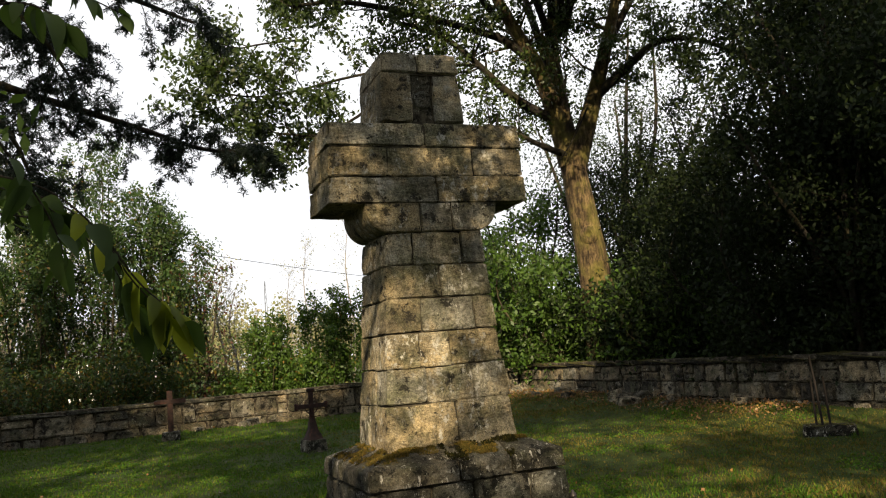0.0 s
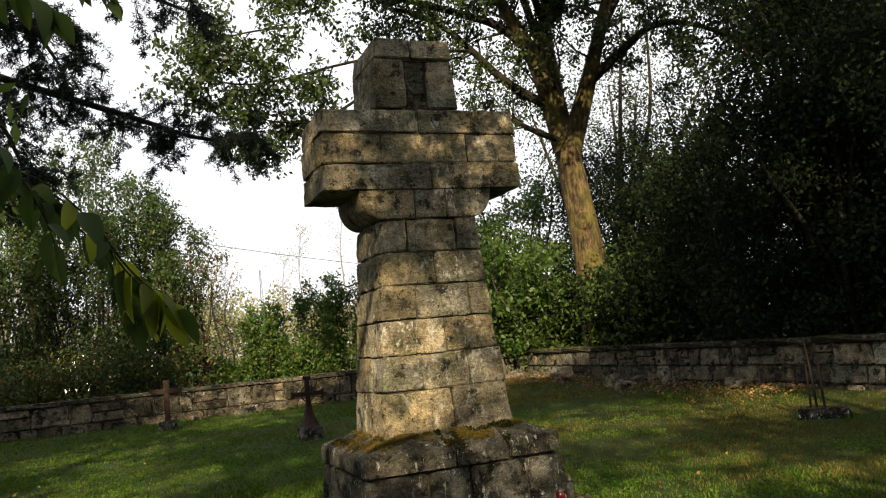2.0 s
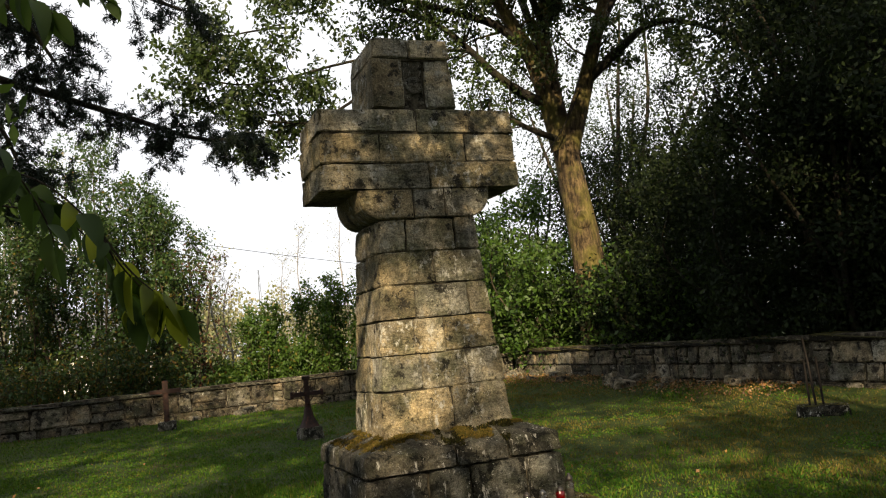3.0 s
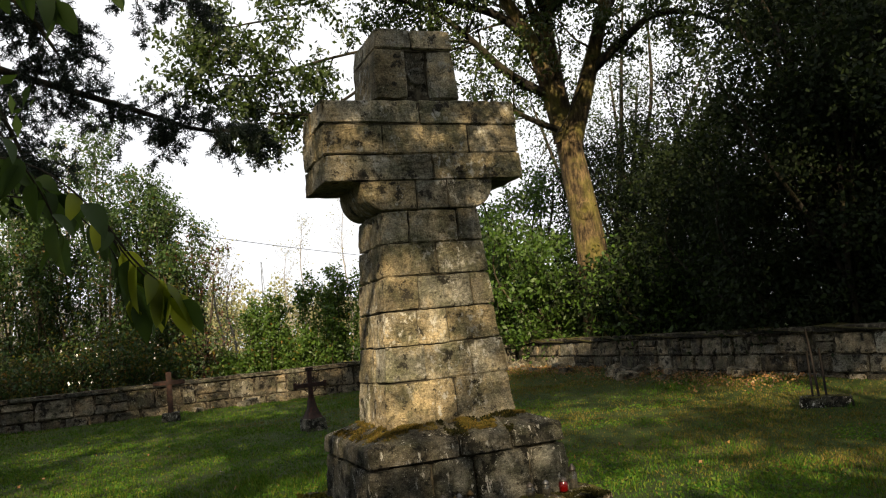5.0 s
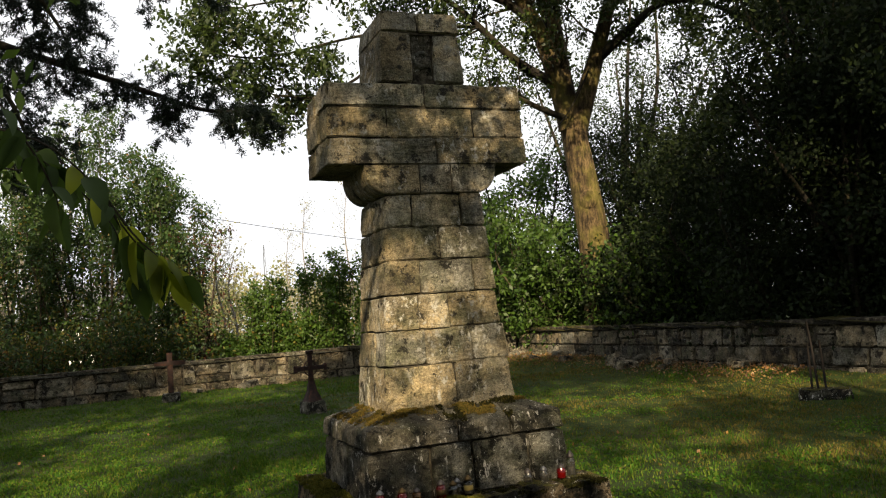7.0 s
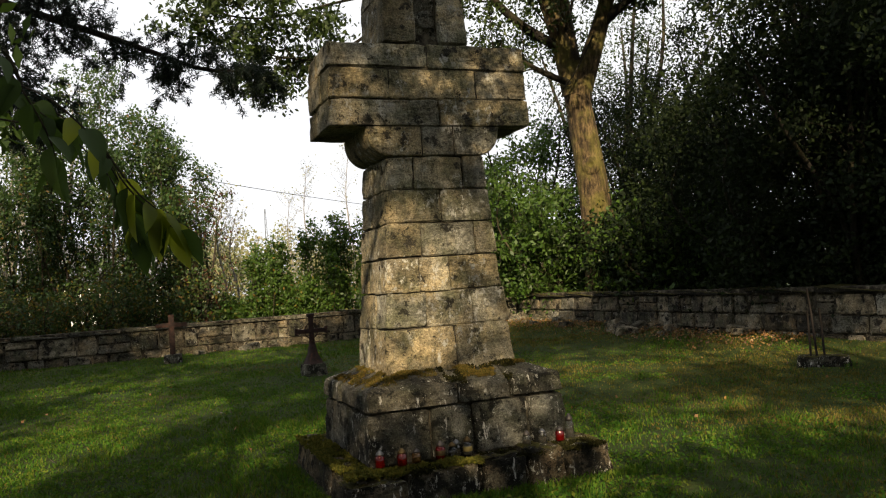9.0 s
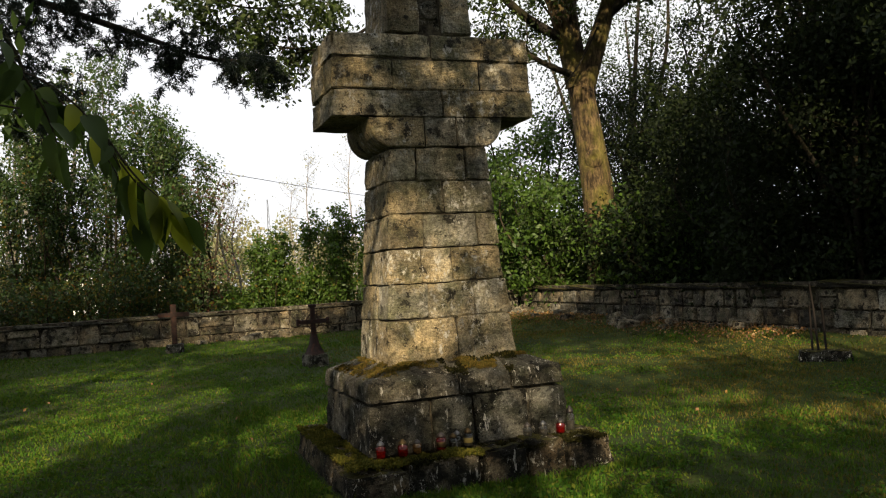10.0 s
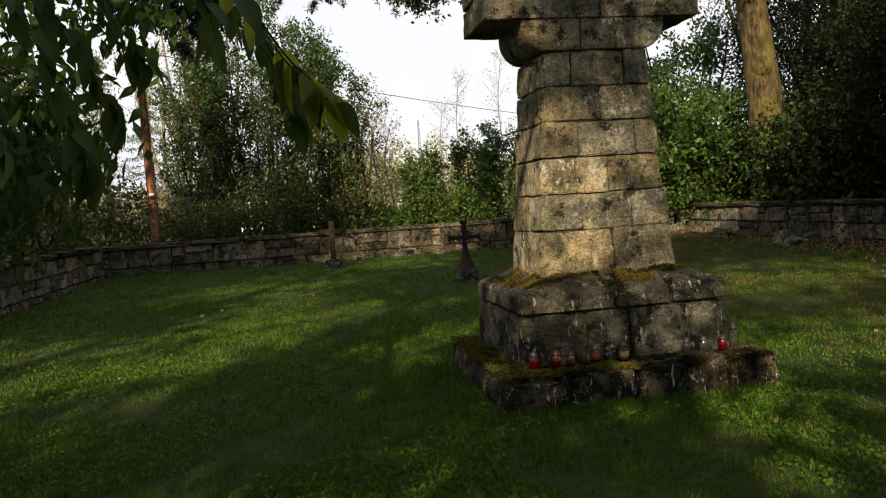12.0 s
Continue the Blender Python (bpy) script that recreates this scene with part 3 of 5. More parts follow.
# ---- moss on the step and plinth ----
def build_moss():
    g = np.random.default_rng(61)

    def cushions(name, label, boxes, material, size):
        out = []
        for x0, x1, y0, y1, z, n in boxes:
            x, y = g.uniform(x0, x1, n), g.uniform(y0, y1, n)
            f = np.array([noise.noise(Vector((a * 7, b * 7, (z or 0.8) * 5))) + 0.5 * noise.noise(Vector((a * 22, b * 22, 3))) for a, b in zip(x, y)])
            ok = f > -0.12
            if z is None:
                # on the sloping head of the plinth
                inward = np.minimum((0.825 - np.abs(x - CX)) / 0.23, (0.722 - np.abs(y - CY)) / 0.23)
                zz = 0.792 + 0.103 * np.clip(inward, 0, 1) + np.clip(f, -0.1, 0.6) * 0.022
            else:
                zz = z + np.clip(f, -0.1, 0.6) * 0.03
            out.append(np.stack([x, y, zz], 1)[ok])
        tagged(part(name, leaf_sheet(name, np.concatenate(out), size, material, -0.25, 0.6), None), label, "moss", kind="stuff")

    cushions("step_moss", "thick green moss cushions on the stone step", [(CX - 1.08, CX - 0.85, CY - 0.98, CY + 0.98, 0.236, 15000), (CX - 0.85, CX - 0.35, CY - 0.97, CY - 0.78, 0.226, 3600), (CX - 0.34, CX - 0.02, CY - 1.02, CY - 0.80, 0.236, 4200)], MOSS, 0.026)
    cushions("dark_step_moss", "blackish moss and soil on the stone step", [(CX + 0.0, CX + 1.03, CY - 1.03, CY - 0.76, 0.225, 9000), (CX - 0.62, CX - 0.3, CY - 1.03, CY - 0.9, 0.222, 2200), (CX + 0.86, CX + 1.03, CY - 0.76, CY + 0.9, 0.226, 5000), (CX - 0.16, CX + 0.0, CY - 0.72, CY - 0.45, None, 900), (CX + 0.1, CX + 0.5, CY - 0.55, CY - 0.44, None, 1500), (CX + 0.33, CX + 0.41, CY - 0.72, CY - 0.45, None, 500)], DARK_MOSS, 0.026)
    cushions("plinth_moss", "ochre and green moss along the foot of the shaft", [(CX - 0.80, CX - 0.56, CY - 0.66, CY + 0.5, None, 6500), (CX - 0.8, CX - 0.2, CY - 0.58, CY - 0.43, None, 4200), (CX - 0.02, CX + 0.34, CY - 0.66, CY - 0.44, None, 4200), (CX + 0.42, CX + 0.62, CY - 0.52, CY - 0.43, None, 900)], OCHRE_MOSS, 0.017)


build_moss()


# ---- yard walls ----
BOULDERS = []
for k in range(10):
    BOULDERS.append(stone_mesh("wall_stone", (-0.5, 0.5, -0.5, 0.5, -0.5), (-0.5 + 0.08 * random.random(), 0.5 - 0.08 * random.random(), -0.5, 0.47, 0.5), WALLSTONE, 200 + k, wear=0.06, rough=0.045, template=grid_cube((0.0, 0.08, 0.36, 0.64, 0.92, 1.0))))
SLABS = []
for k in range(5):
    SLABS.append(stone_mesh("coping_slab", (-0.5, 0.5, -0.5, 0.5, -0.5), (0.5, 0.5, -0.48, 0.48, 0.5), COPING, 300 + k, wear=0.035, rough=0.03, template=grid_cube((0.0, 0.08, 0.5, 0.92, 1.0))))


SHADED_MOSSY_SLABS = []
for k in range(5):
    SHADED_MOSSY_SLABS.append(stone_mesh("coping_slab", (-0.5, 0.5, -0.5, 0.5, -0.5), (0.5, 0.5, -0.46, 0.47, 0.5), SHADED_MOSSY_COPING, 320 + k, wear=0.05, rough=0.05, template=grid_cube((0.0, 0.06, 0.28, 0.5, 0.72, 0.94, 1.0))))


def build_wall(name, start, end, height, thick, label, seed, courses=3, coping=None):
    """A wall of coursed rubble with coping slabs. The face on the left of its line is the seen one."""
    r = random.Random(seed)
    a, b = Vector(start), Vector(end)
    length, turn = (b - a).length, math.degrees(math.atan2(b.y - a.y, b.x - a.x))
    wall = tagged(empty(name, (a.x, a.y, 0), turn), label, "wall", kind="structure")
    core = bmesh.new()
    box(core, 0, length, -thick + 0.03, -0.012, -0.3, height - 0.02)
    part("mortar_core", core, WALL_MORTAR, wall)
    z = -0.12
    body = height - 0.13
    heights = [r.uniform(0.8, 1.25) for _ in range(courses)]
    scale = (body + 0.12) / sum(heights)
    for hgt in heights:
        hgt *= scale
        x = r.uniform(-0.2, 0.0)
        while x < length:
            w = r.uniform(0.28, 1.0)
            w = min(w, length - x + 0.02)
            if w < 0.08:
                break
            pieces = [(z, hgt)]
            if r.random() < 0.22 and hgt > 0.25:
                cut = r.uniform(0.4, 0.6)
                pieces = [(z, hgt * cut), (z + hgt * cut, hgt * (1 - cut))]
            for pz, ph in pieces:
                ob = new("wall_stone", r.choice(BOULDERS))
                ob.parent = wall
                out = r.uniform(0.004, 0.055)
                ob.matrix_basis = pose(x + w / 2, -0.14 + out, pz + ph / 2, r.uniform(-0.4, 0.4), r.uniform(-1, 1), r.uniform(-0.5, 0.5)) @ Matrix.Diagonal((w - 0.035, 0.30, ph - 0.035, 1))
            x += w
        z += hgt
    x = 0.0
    while x < length - 0.05:
        w = min(r.uniform(1.1, 2.3), length - x)
        ob = new("coping_slab", r.choice(coping or SLABS))
        ob.parent = wall
        ob.matrix_basis = pose(x + w / 2, -thick / 2 + 0.01 + r.uniform(-0.012, 0.012), height - 0.058 + r.uniform(-0.012, 0.01), r.uniform(-0.8, 0.8), r.uniform(-0.5, 0.5), r.uniform(-0.6, 0.6)) @ Matrix.Diagonal((w - 0.012, thick + 0.15, 0.115, 1))
        x += w
    return wall


build_wall("wall_north", (11.4, 23.0, 0), (-5.3, 23.0, 0), 0.96, 0.5, "low grey rubble stone wall with dark coping slabs", 3, courses=2)
build_wall("wall_east", (11.3, -4.0, 0), (11.3, 22.9, 0), 1.05, 0.5, "low stained rubble stone wall with mossy, shade-darkened coping", 4, courses=3, coping=SHADED_MOSSY_SLABS)
build_wall("wall_west", (-5.2, 23.0, 0), (-5.2, -4.0, 0), 1.0, 0.5, "low dark shaded stone wall with mossy, shade-darkened coping", 5, coping=SHADED_MOSSY_SLABS)


# ---- oak behind the corner ----
def build_oak():
    b = bearing(32.2, 24.0, -0.1)

    def P(az, el, d=24.0):
        return bearing(az, d, 1.65 + d * math.tan(radians(el)))

    def burl(tree):
        """Healed branch scars on the sunny side of the trunk."""
        for az, el, size in ((31.95, 7.2, 0.16), (32.3, 4.6, 0.10)):
            at = P(az, el, 23.52) - b
            bm = bmesh.new()
            rings = [[bm.verts.new((size * rad * math.cos(k * 0.5236) * (1 + 0.3 * noise.noise(Vector((k, rad, size)) * 3.1)), -size * out, size * 1.25 * rad * math.sin(k * 0.5236))) for k in range(12)] for rad, out in ((1.6, -0.5), (1.25, 0.0), (0.8, 0.28), (0.5, 0.2), (0.25, -0.3))]
            for r0, r1 in zip(rings, rings[1:]):
                for k in range(12):
                    bm.faces.new((r0[k], r0[(k + 1) % 12], r1[(k + 1) % 12], r1[k])).smooth = True
            bm.faces.new(rings[-1])
            bmesh.ops.transform(bm, matrix=Matrix.Translation(at) @ pose(0, 0, 0, 0, 0, -32), verts=bm.verts)
            part("burl", bm, OAK_BARK, tree)

    fork = P(31.3, 12.6)
    limbs = [
        ([b, P(32.2, 3.5), P(31.8, 8), fork, P(31.0, 14.8), P(30.8, 17.7), P(30.6, 20.4), P(31.4, 23.5), P(31.8, 30)], 0.60, 0.10, 0.8),
        ([P(31.2, 12.2), P(30.6, 15.4, 23.8), P(29.7, 19.0, 23.5), P(28.3, 21.6, 23), P(26.6, 25, 22.5), P(25, 29, 22)], 0.40, 0.08, 1.1),
        ([P(31.5, 12.0), P(32.4, 14.2, 23.9), P(33.3, 16.4, 23.8), P(34.6, 19.8, 23.6), P(35.7, 22.8, 23.5), P(37, 29, 23)], 0.40, 0.08, 1.1),
        ([P(33.5, 16.6, 23.8), P(35.8, 18.2, 23.4), P(38.3, 19.8, 23), P(41.0, 19.2, 22.5), P(43.6, 17.6, 22)], 0.17, 0.04, 1.1),
        ([P(29.7, 19.0, 23.5), P(27.7, 21.1, 23), P(25.3, 22.1, 22.5), P(19.6, 23.9, 21), P(15.4, 24.7, 20), P(12, 24.4, 19)], 0.17, 0.035, 1.1),
        ([P(30.6, 15.2, 23.8), P(27.5, 17.3, 23), P(25.4, 19.7, 22.4), P(23.2, 21.8, 22), P(20.0, 23.0, 21)], 0.17, 0.04, 1.0),
        ([P(25.4, 19.7, 22.4), P(21.0, 20.2, 21.6), P(15.5, 19.6, 20.6), P(11.5, 18.7, 20), P(8.5, 18.4, 19.4), P(6.0, 19.0, 19)], 0.055, 0.018, 1.0),
        ([P(21.0, 20.2, 21.6), P(16.5, 16.9, 20.6), P(13.2, 15.6, 20), P(10.5, 16.0, 19.5)], 0.06, 0.018, 0.9),
        ([P(30.6, 18.5), P(29.6, 22), P(28.6, 26, 25), P(28, 32, 26)], 0.18, 0.05, 1.0),
        ([P(34.4, 19.4, 23.6), P(37.0, 23), P(40, 26, 23), P(44, 28, 22)], 0.15, 0.04, 1.0),
        ([P(31.2, 12.8, 23.8), P(29.3, 13.7, 23.3), P(27.8, 14.7, 23), P(25.6, 15.6, 22.5)], 0.13, 0.03, 0.5),
        ([P(32.8, 15.9, 23.3), P(31.5, 13.7, 23.1), P(30.2, 12.3, 22.9), P(29.0, 10.9, 22.8)], 0.03, 0.012, 0.0),
        ([P(12.5, 22.2, 20), P(9.5, 22.0, 19), P(7.0, 21.4, 18.5)], 0.035, 0.015, 0.5),
        # limbs towards the path, out of view, added to shade the upper limbs
        ([P(31.0, 20), P(29.5, 25, 22), P(27.5, 30, 19.5), P(26, 34, 17.5)], 0.14, 0.04, 0.9),
        ([P(31.6, 21), P(32, 27, 21.5), P(33, 32, 19), P(34, 36, 17)], 0.14, 0.04, 0.9),
        ([P(32, 22), P(34, 27, 20.5), P(35, 29, 18), P(35.5, 30, 16.5)], 0.14, 0.04, 1.2),
        ([P(32, 22), P(35, 30, 20.5), P(37, 34, 18), P(38.5, 36, 16.5)], 0.14, 0.04, 1.2),
        ([P(31, 22), P(31.5, 31, 20.5), P(31, 36, 18), P(30.5, 38, 16.5)], 0.14, 0.04, 1.2),
        ([P(31.6, 21), P(34, 26, 21.5), P(37, 29, 19), P(40, 32, 17.5)], 0.12, 0.04, 1.5),
        ([P(27.2, 22.5, 23), P(23.5, 27, 21), P(20, 30, 19), P(17, 31, 17.5)], 0.1, 0.03, 1.5),
    ]
    # smaller limbs take the darkened bark, painting in the crown's shade
    leafy_tree("oak_tree", limbs, OAK_BARK, OAK_LEAF, 0.14, 11, "large old oak with mossy bark and spreading green crown", twig_count=19, twig_len=2.0, sub=7, sub_len=0.8, per=26, spread=0.12, first=0.42, extra=burl, thin=SHADE_BARK)


build_oak()


# ---- dark thicket behind the east wall ----
def build_thicket():
    r = random.Random(8)
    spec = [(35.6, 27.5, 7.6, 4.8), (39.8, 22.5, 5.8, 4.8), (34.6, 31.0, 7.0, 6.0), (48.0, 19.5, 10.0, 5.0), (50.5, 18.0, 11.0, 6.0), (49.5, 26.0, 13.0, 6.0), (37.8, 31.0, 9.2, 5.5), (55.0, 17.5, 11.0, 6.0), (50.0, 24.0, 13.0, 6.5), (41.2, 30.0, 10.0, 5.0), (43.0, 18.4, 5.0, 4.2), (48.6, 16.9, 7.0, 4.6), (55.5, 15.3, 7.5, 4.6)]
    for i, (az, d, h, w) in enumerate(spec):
        shrub("thicket_tree", bearing(az, d), h, w, 7, SHADE_BARK, SHADED_LEAF, 0.12, 60 + i, "dense dark green thicket tree in deep shade", per=27 if az < 42 and d > 25 else 32, spread=0.24, category="tree", sub=5, twig_count=15)["group"] = "thicket behind the wall"
    shrub("background_tree", bearing(33.5, 33.0), 14.5, 8.5, 9, DARK_BARK, OAK_LEAF, 0.13, 79, "tall green tree standing behind the oak", per=24, spread=0.3, category="tree", sub=5, twig_count=14)
    low = [(26.2, 26.5, 3.4, 3.0), (28.2, 25.6, 4.6, 3.4), (30.2, 25.0, 3.2, 3.0), (33.4, 23.6, 3.0, 3.0), (35.6, 22.2, 2.9, 3.0), (38.2, 20.8, 2.8, 3.0), (25.2, 29.0, 5.6, 4.0), (27.5, 29.5, 7.0, 4.5)]
    for i, (az, d, h, w) in enumerate(low):
        # bushes past 32 degrees get more near-black leaves as their painted shade
        shrub("hazel_bush", bearing(az, d), h, w, 8, DARK_BARK, BUSH_LEAF, 0.16, 80 + i, "leafy green hazel bush behind the stone wall", per=16, spread=0.17, sub=5, twig_count=10, second=(SHADED_LEAF, 0.1 if az < 32 else 0.6))["group"] = "bushes behind the wall"


build_thicket()


# ---- shrubs and hedge behind the north wall ----
def upright_shrub(name, az, d, height, width, stems, seed, label, category, leaf, size, second, shares, shoots=22, shoot=1.5, fine=6, per=19, spread=0.085, rise=0.5):
    """Many stems side by side, each set with steep leafy shoots that stand up as spikes over the crown.
    shares: share of the second leaf at the foot, and how fast it fades upwards."""
    r = random.Random(seed)
    thing = tagged(empty(name, bearing(az, d)), label, category)
    leaves = []
    for k in range(stems):
        a, far = k * 2.4 + r.random(), width * 0.5 * math.sqrt((k + 0.5) / stems)
        top = Vector((math.cos(a) * far, math.sin(a) * far, height * r.uniform(0.74, 1.0) * (1.0 - 0.34 * (2 * far / width) ** 2)))
        line = smooth_line([Vector((top.x * 0.3, top.y * 0.3, 0)), Vector((top.x * 0.7, top.y * 0.7, top.z * 0.35)), Vector((top.x, top.y, top.z * 0.7)), top])
        m = len(line) - 1
        wood = bmesh.new()
        tube(wood, line, [0.006 * height * (1 - 0.9 * j / m) for j in range(m + 1)], 6)
        big = twigs_from(wood, line, 0.013, shoots, shoot, seed * 19 + k, first=0.08, sides=4, rise=rise)
        small = []
        for q, pts in enumerate(big):
            small += twigs_from(wood, pts, 0.007, fine, shoot * 0.42, seed * 23 + k * 41 + q, first=0.1, sides=3, rise=rise * 0.7)
        leaves.append(clumps(big + small, per, spread, seed * 7 + k, 0.08))
        leaves.append(clumps([line], per * 7, spread * 1.6, seed * 9 + k, 0.3))
        part("stem", wood, DARK_BARK, thing)
    pts = np.concatenate(leaves)
    turned = rng.random(len(pts)) < np.clip(shares[0] - pts[:, 2] * shares[1], 0.03, 1)
    part("crown", leaf_sheet("crown", pts[~turned], size, leaf), None, thing)
    part("turning_leaves", leaf_sheet("turning_leaves", pts[turned], size, second), None, thing, "yellowing leaves in the crown")
    return thing


def plum_thicket(az, d, height, width, stems, seed):
    upright_shrub("plum_thicket", az, d, height, width, stems, seed, "tall many-stemmed dark green plum thicket behind the wall", "tree", PLUM_LEAF, 0.12, YELLOW_LEAF, (0.22, 0.035), per=15)


def build_far_shrubs():
    plum_thicket(-2.0, 27.6, 9.6, 4.6, 11, 21)
    plum_thicket(-5.6, 28.2, 7.6, 3.6, 8, 22)
    plum_thicket(1.6, 27.2, 7.4, 3.2, 8, 24)
    shrub("plum_tree", bearing(4.0, 27.0), 5.4, 2.6, 6, DARK_BARK, SHRUB_LEAF, 0.13, 23, "slender plum tree with reddish tinted leaves", per=9, spread=0.16, category="tree", sub=5, twig_count=10, second=(RED_LEAF, 0.45))
    for i, (az, d, h, w) in enumerate([(-9.0, 25.5, 2.0, 2.6), (-5.5, 25.6, 1.9, 2.8), (-1.5, 25.0, 2.2, 3.0), (2.4, 25.2, 2.0, 2.2)]):
        shrub("autumn_bush", bearing(az, d), h, w, 7, DARK_BARK, YELLOW_LEAF, 0.12, 30 + i, "low bush with yellowing autumn leaves", per=8, spread=0.15, sub=5, twig_count=8, second=(PLUM_LEAF, 0.7))["group"] = "autumn bushes"
    for i, (az, d, h, w) in enumerate([(5.8, 28, 1.2, 2.2), (11.0, 28.6, 1.8, 1.8), (8.7, 29, 3.6, 1.8), (13.0, 29, 4.1, 2.2), (15.2, 29.5, 3.9, 2.8), (17.5, 29.5, 3.4, 3.4), (20.5, 30, 4.0, 3.6), (23.5, 30, 4.2, 3.8)]):
        upright_shrub("hedge_bush", az, d, h * 1.08, w, 9, 40 + i, "bright green leafy hedge bush behind the wall", "bush", BUSH_LEAF, 0.13, YELLOW_LEAF, (0.06, 0.01), shoots=11, shoot=0.75, fine=4, per=13, spread=0.10, rise=0.4)["group"] = "hedge behind the wall"
    for i, (az, d, h, w) in enumerate([(-13.5, 25.5, 2.4, 3.0), (-17.0, 22.0, 3.6, 3.5), (-20.5, 20.0, 4.5, 4.0), (-15.5, 31, 7.0, 4.5), (-20.0, 28.0, 8.5, 5.0)]):
        shrub("field_bush", bearing(az, d), h, w, 7, DARK_BARK, SHRUB_LEAF, 0.15, 50 + i, "wild bush with green and yellow leaves", per=11, spread=0.2, sub=5, twig_count=9, second=(YELLOW_LEAF, 0.35))["group"] = "field bushes"


build_far_shrubs()


# ---- far woods, birches, spruces ----
def build_distance():
    g = np.random.default_rng(77)
    pts = []
    for i in range(150):
        az, d = g.uniform(-18, 27), g.uniform(150, 260)
        h = g.uniform(8, 13.5) * d / 180 * (1.0 + 0.28 * math.sin(az * 0.16 + 0.2))
        c = np.array(bearing(az, d))
        q = g.normal(size=(520, 3))
        q /= np.linalg.norm(q, axis=1, keepdims=True)
        q *= g.random((520, 1)) ** 0.33
        pts.append(c + q * np.array([4.2, 4.2, h * 0.52]) + np.array([0, 0, h * 0.48]))
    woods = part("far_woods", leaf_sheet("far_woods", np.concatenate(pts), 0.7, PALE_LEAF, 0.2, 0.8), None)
    tagged(woods, "distant sunlit yellow-green autumn woods, paled as by haze", "woods", kind="stuff")
    for i, (az, d, top) in enumerate([(11.6, 52, 8.2), (14.6, 50, 9.4), (10.4, 60, 6.4), (6.4, 34, 5.2), (5.6, 33, 6.4)]):
        b = bearing(az, d)
        h = 1.65 + d * math.tan(radians(top))
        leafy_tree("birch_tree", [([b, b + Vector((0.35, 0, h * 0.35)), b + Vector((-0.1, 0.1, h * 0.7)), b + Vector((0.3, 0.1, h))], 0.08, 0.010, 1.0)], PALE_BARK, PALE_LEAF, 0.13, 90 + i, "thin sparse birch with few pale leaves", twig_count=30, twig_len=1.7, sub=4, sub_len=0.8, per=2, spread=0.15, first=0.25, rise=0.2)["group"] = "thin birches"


build_distance()
for k, (az, d, h, w) in enumerate([(-7.4, 37.0, 11.0, 4.0), (-5.4, 41.0, 12.0, 4.0)]):
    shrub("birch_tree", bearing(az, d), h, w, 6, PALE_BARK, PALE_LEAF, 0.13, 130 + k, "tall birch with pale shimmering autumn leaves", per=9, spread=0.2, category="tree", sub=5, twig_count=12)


def build_house():
    """A pale farmhouse far behind the plum trees."""
    house = tagged(empty("farmhouse", bearing(-2.2, 74.0), 12), "distant white farmhouse with grey roof", "house")
    bm = bmesh.new()
    box(bm, -5, 5, -3.5, 3.5, -0.2, 3.4)
    part("wall", bm, WHITE, house)
    bm = bmesh.new()
    v = [bm.verts.new(p) for p in ((-5.5, -4.1, 3.3), (5.5, -4.1, 3.3), (5.5, 4.1, 3.3), (-5.5, 4.1, 3.3), (-5.5, 0, 6.6), (5.5, 0, 6.6))]
    for f in ((0, 1, 5, 4), (2, 3, 4, 5), (0, 4, 3), (1, 2, 5), (0, 3, 2, 1)):
        bm.faces.new([v[i] for i in f])
    part("roof", bm, MAST_STEEL, house)
    for x in (-3.4, -1.1, 1.2, 3.5):
        bm = bmesh.new()
        box(bm, x - 0.55, x + 0.55, -3.56, -3.44, 1.0, 2.4, 0.02)
        win = part("window", bm, WHITE, house)
        bm = bmesh.new()
        box(bm, x - 0.45, x + 0.45, -3.60, -3.55, 1.1, 2.3)
        part("pane", bm, BLACK_WIRE, win)


def build_spruce(place, height, seed):
    tree = tagged(empty("spruce_tree", place), "grey-green spruce tree behind the bushes", "tree")
    bm = bmesh.new()
    tube(bm, [Vector((0, 0, 0)), Vector((0, 0, height * 0.5)), Vector((0, 0, height))], [0.02 * height, 0.012 * height, 0.01], 8)
    g = np.random.default_rng(seed)
    pts = []
    for i in range(int(height * 9)):
        z = height * (0.08 + 0.9 * (i + g.random()) / (height * 9))
        reach = (height - z) * 0.27 + 0.15
        a = g.uniform(0, 2 * math.pi)
        way = Vector((math.cos(a), math.sin(a), -0.25))
        line = [Vector((0, 0, z)), Vector((0, 0, z)) + way * reach * 0.6, Vector((0, 0, z)) + way * reach + Vector((0, 0, 0.12 * reach))]
        tube(bm, line, [0.02, 0.013, 0.004], 3, False)
        f = g.random(70)[:, None]
        pts.append(np.array(line[0]) * (1 - f) + np.array(line[2]) * f + g.normal(size=(70, 3)) * np.array([0.09, 0.09, 0.05]) * (0.6 + reach * 0.35) - np.array([0, 0, 0.06]))
    part("trunk", bm, DARK_BARK, tree)
    part("crown", leaf_sheet("crown", np.concatenate(pts), 0.17, SPRUCE, 0.6, 0.22), None, tree)


for az, d, h, s in ((-9.2, 44, 9.5, 1), (-12.0, 48, 11.0, 2), (-14.5, 43, 8.0, 3)):
    build_spruce(bearing(az, d), h, s)


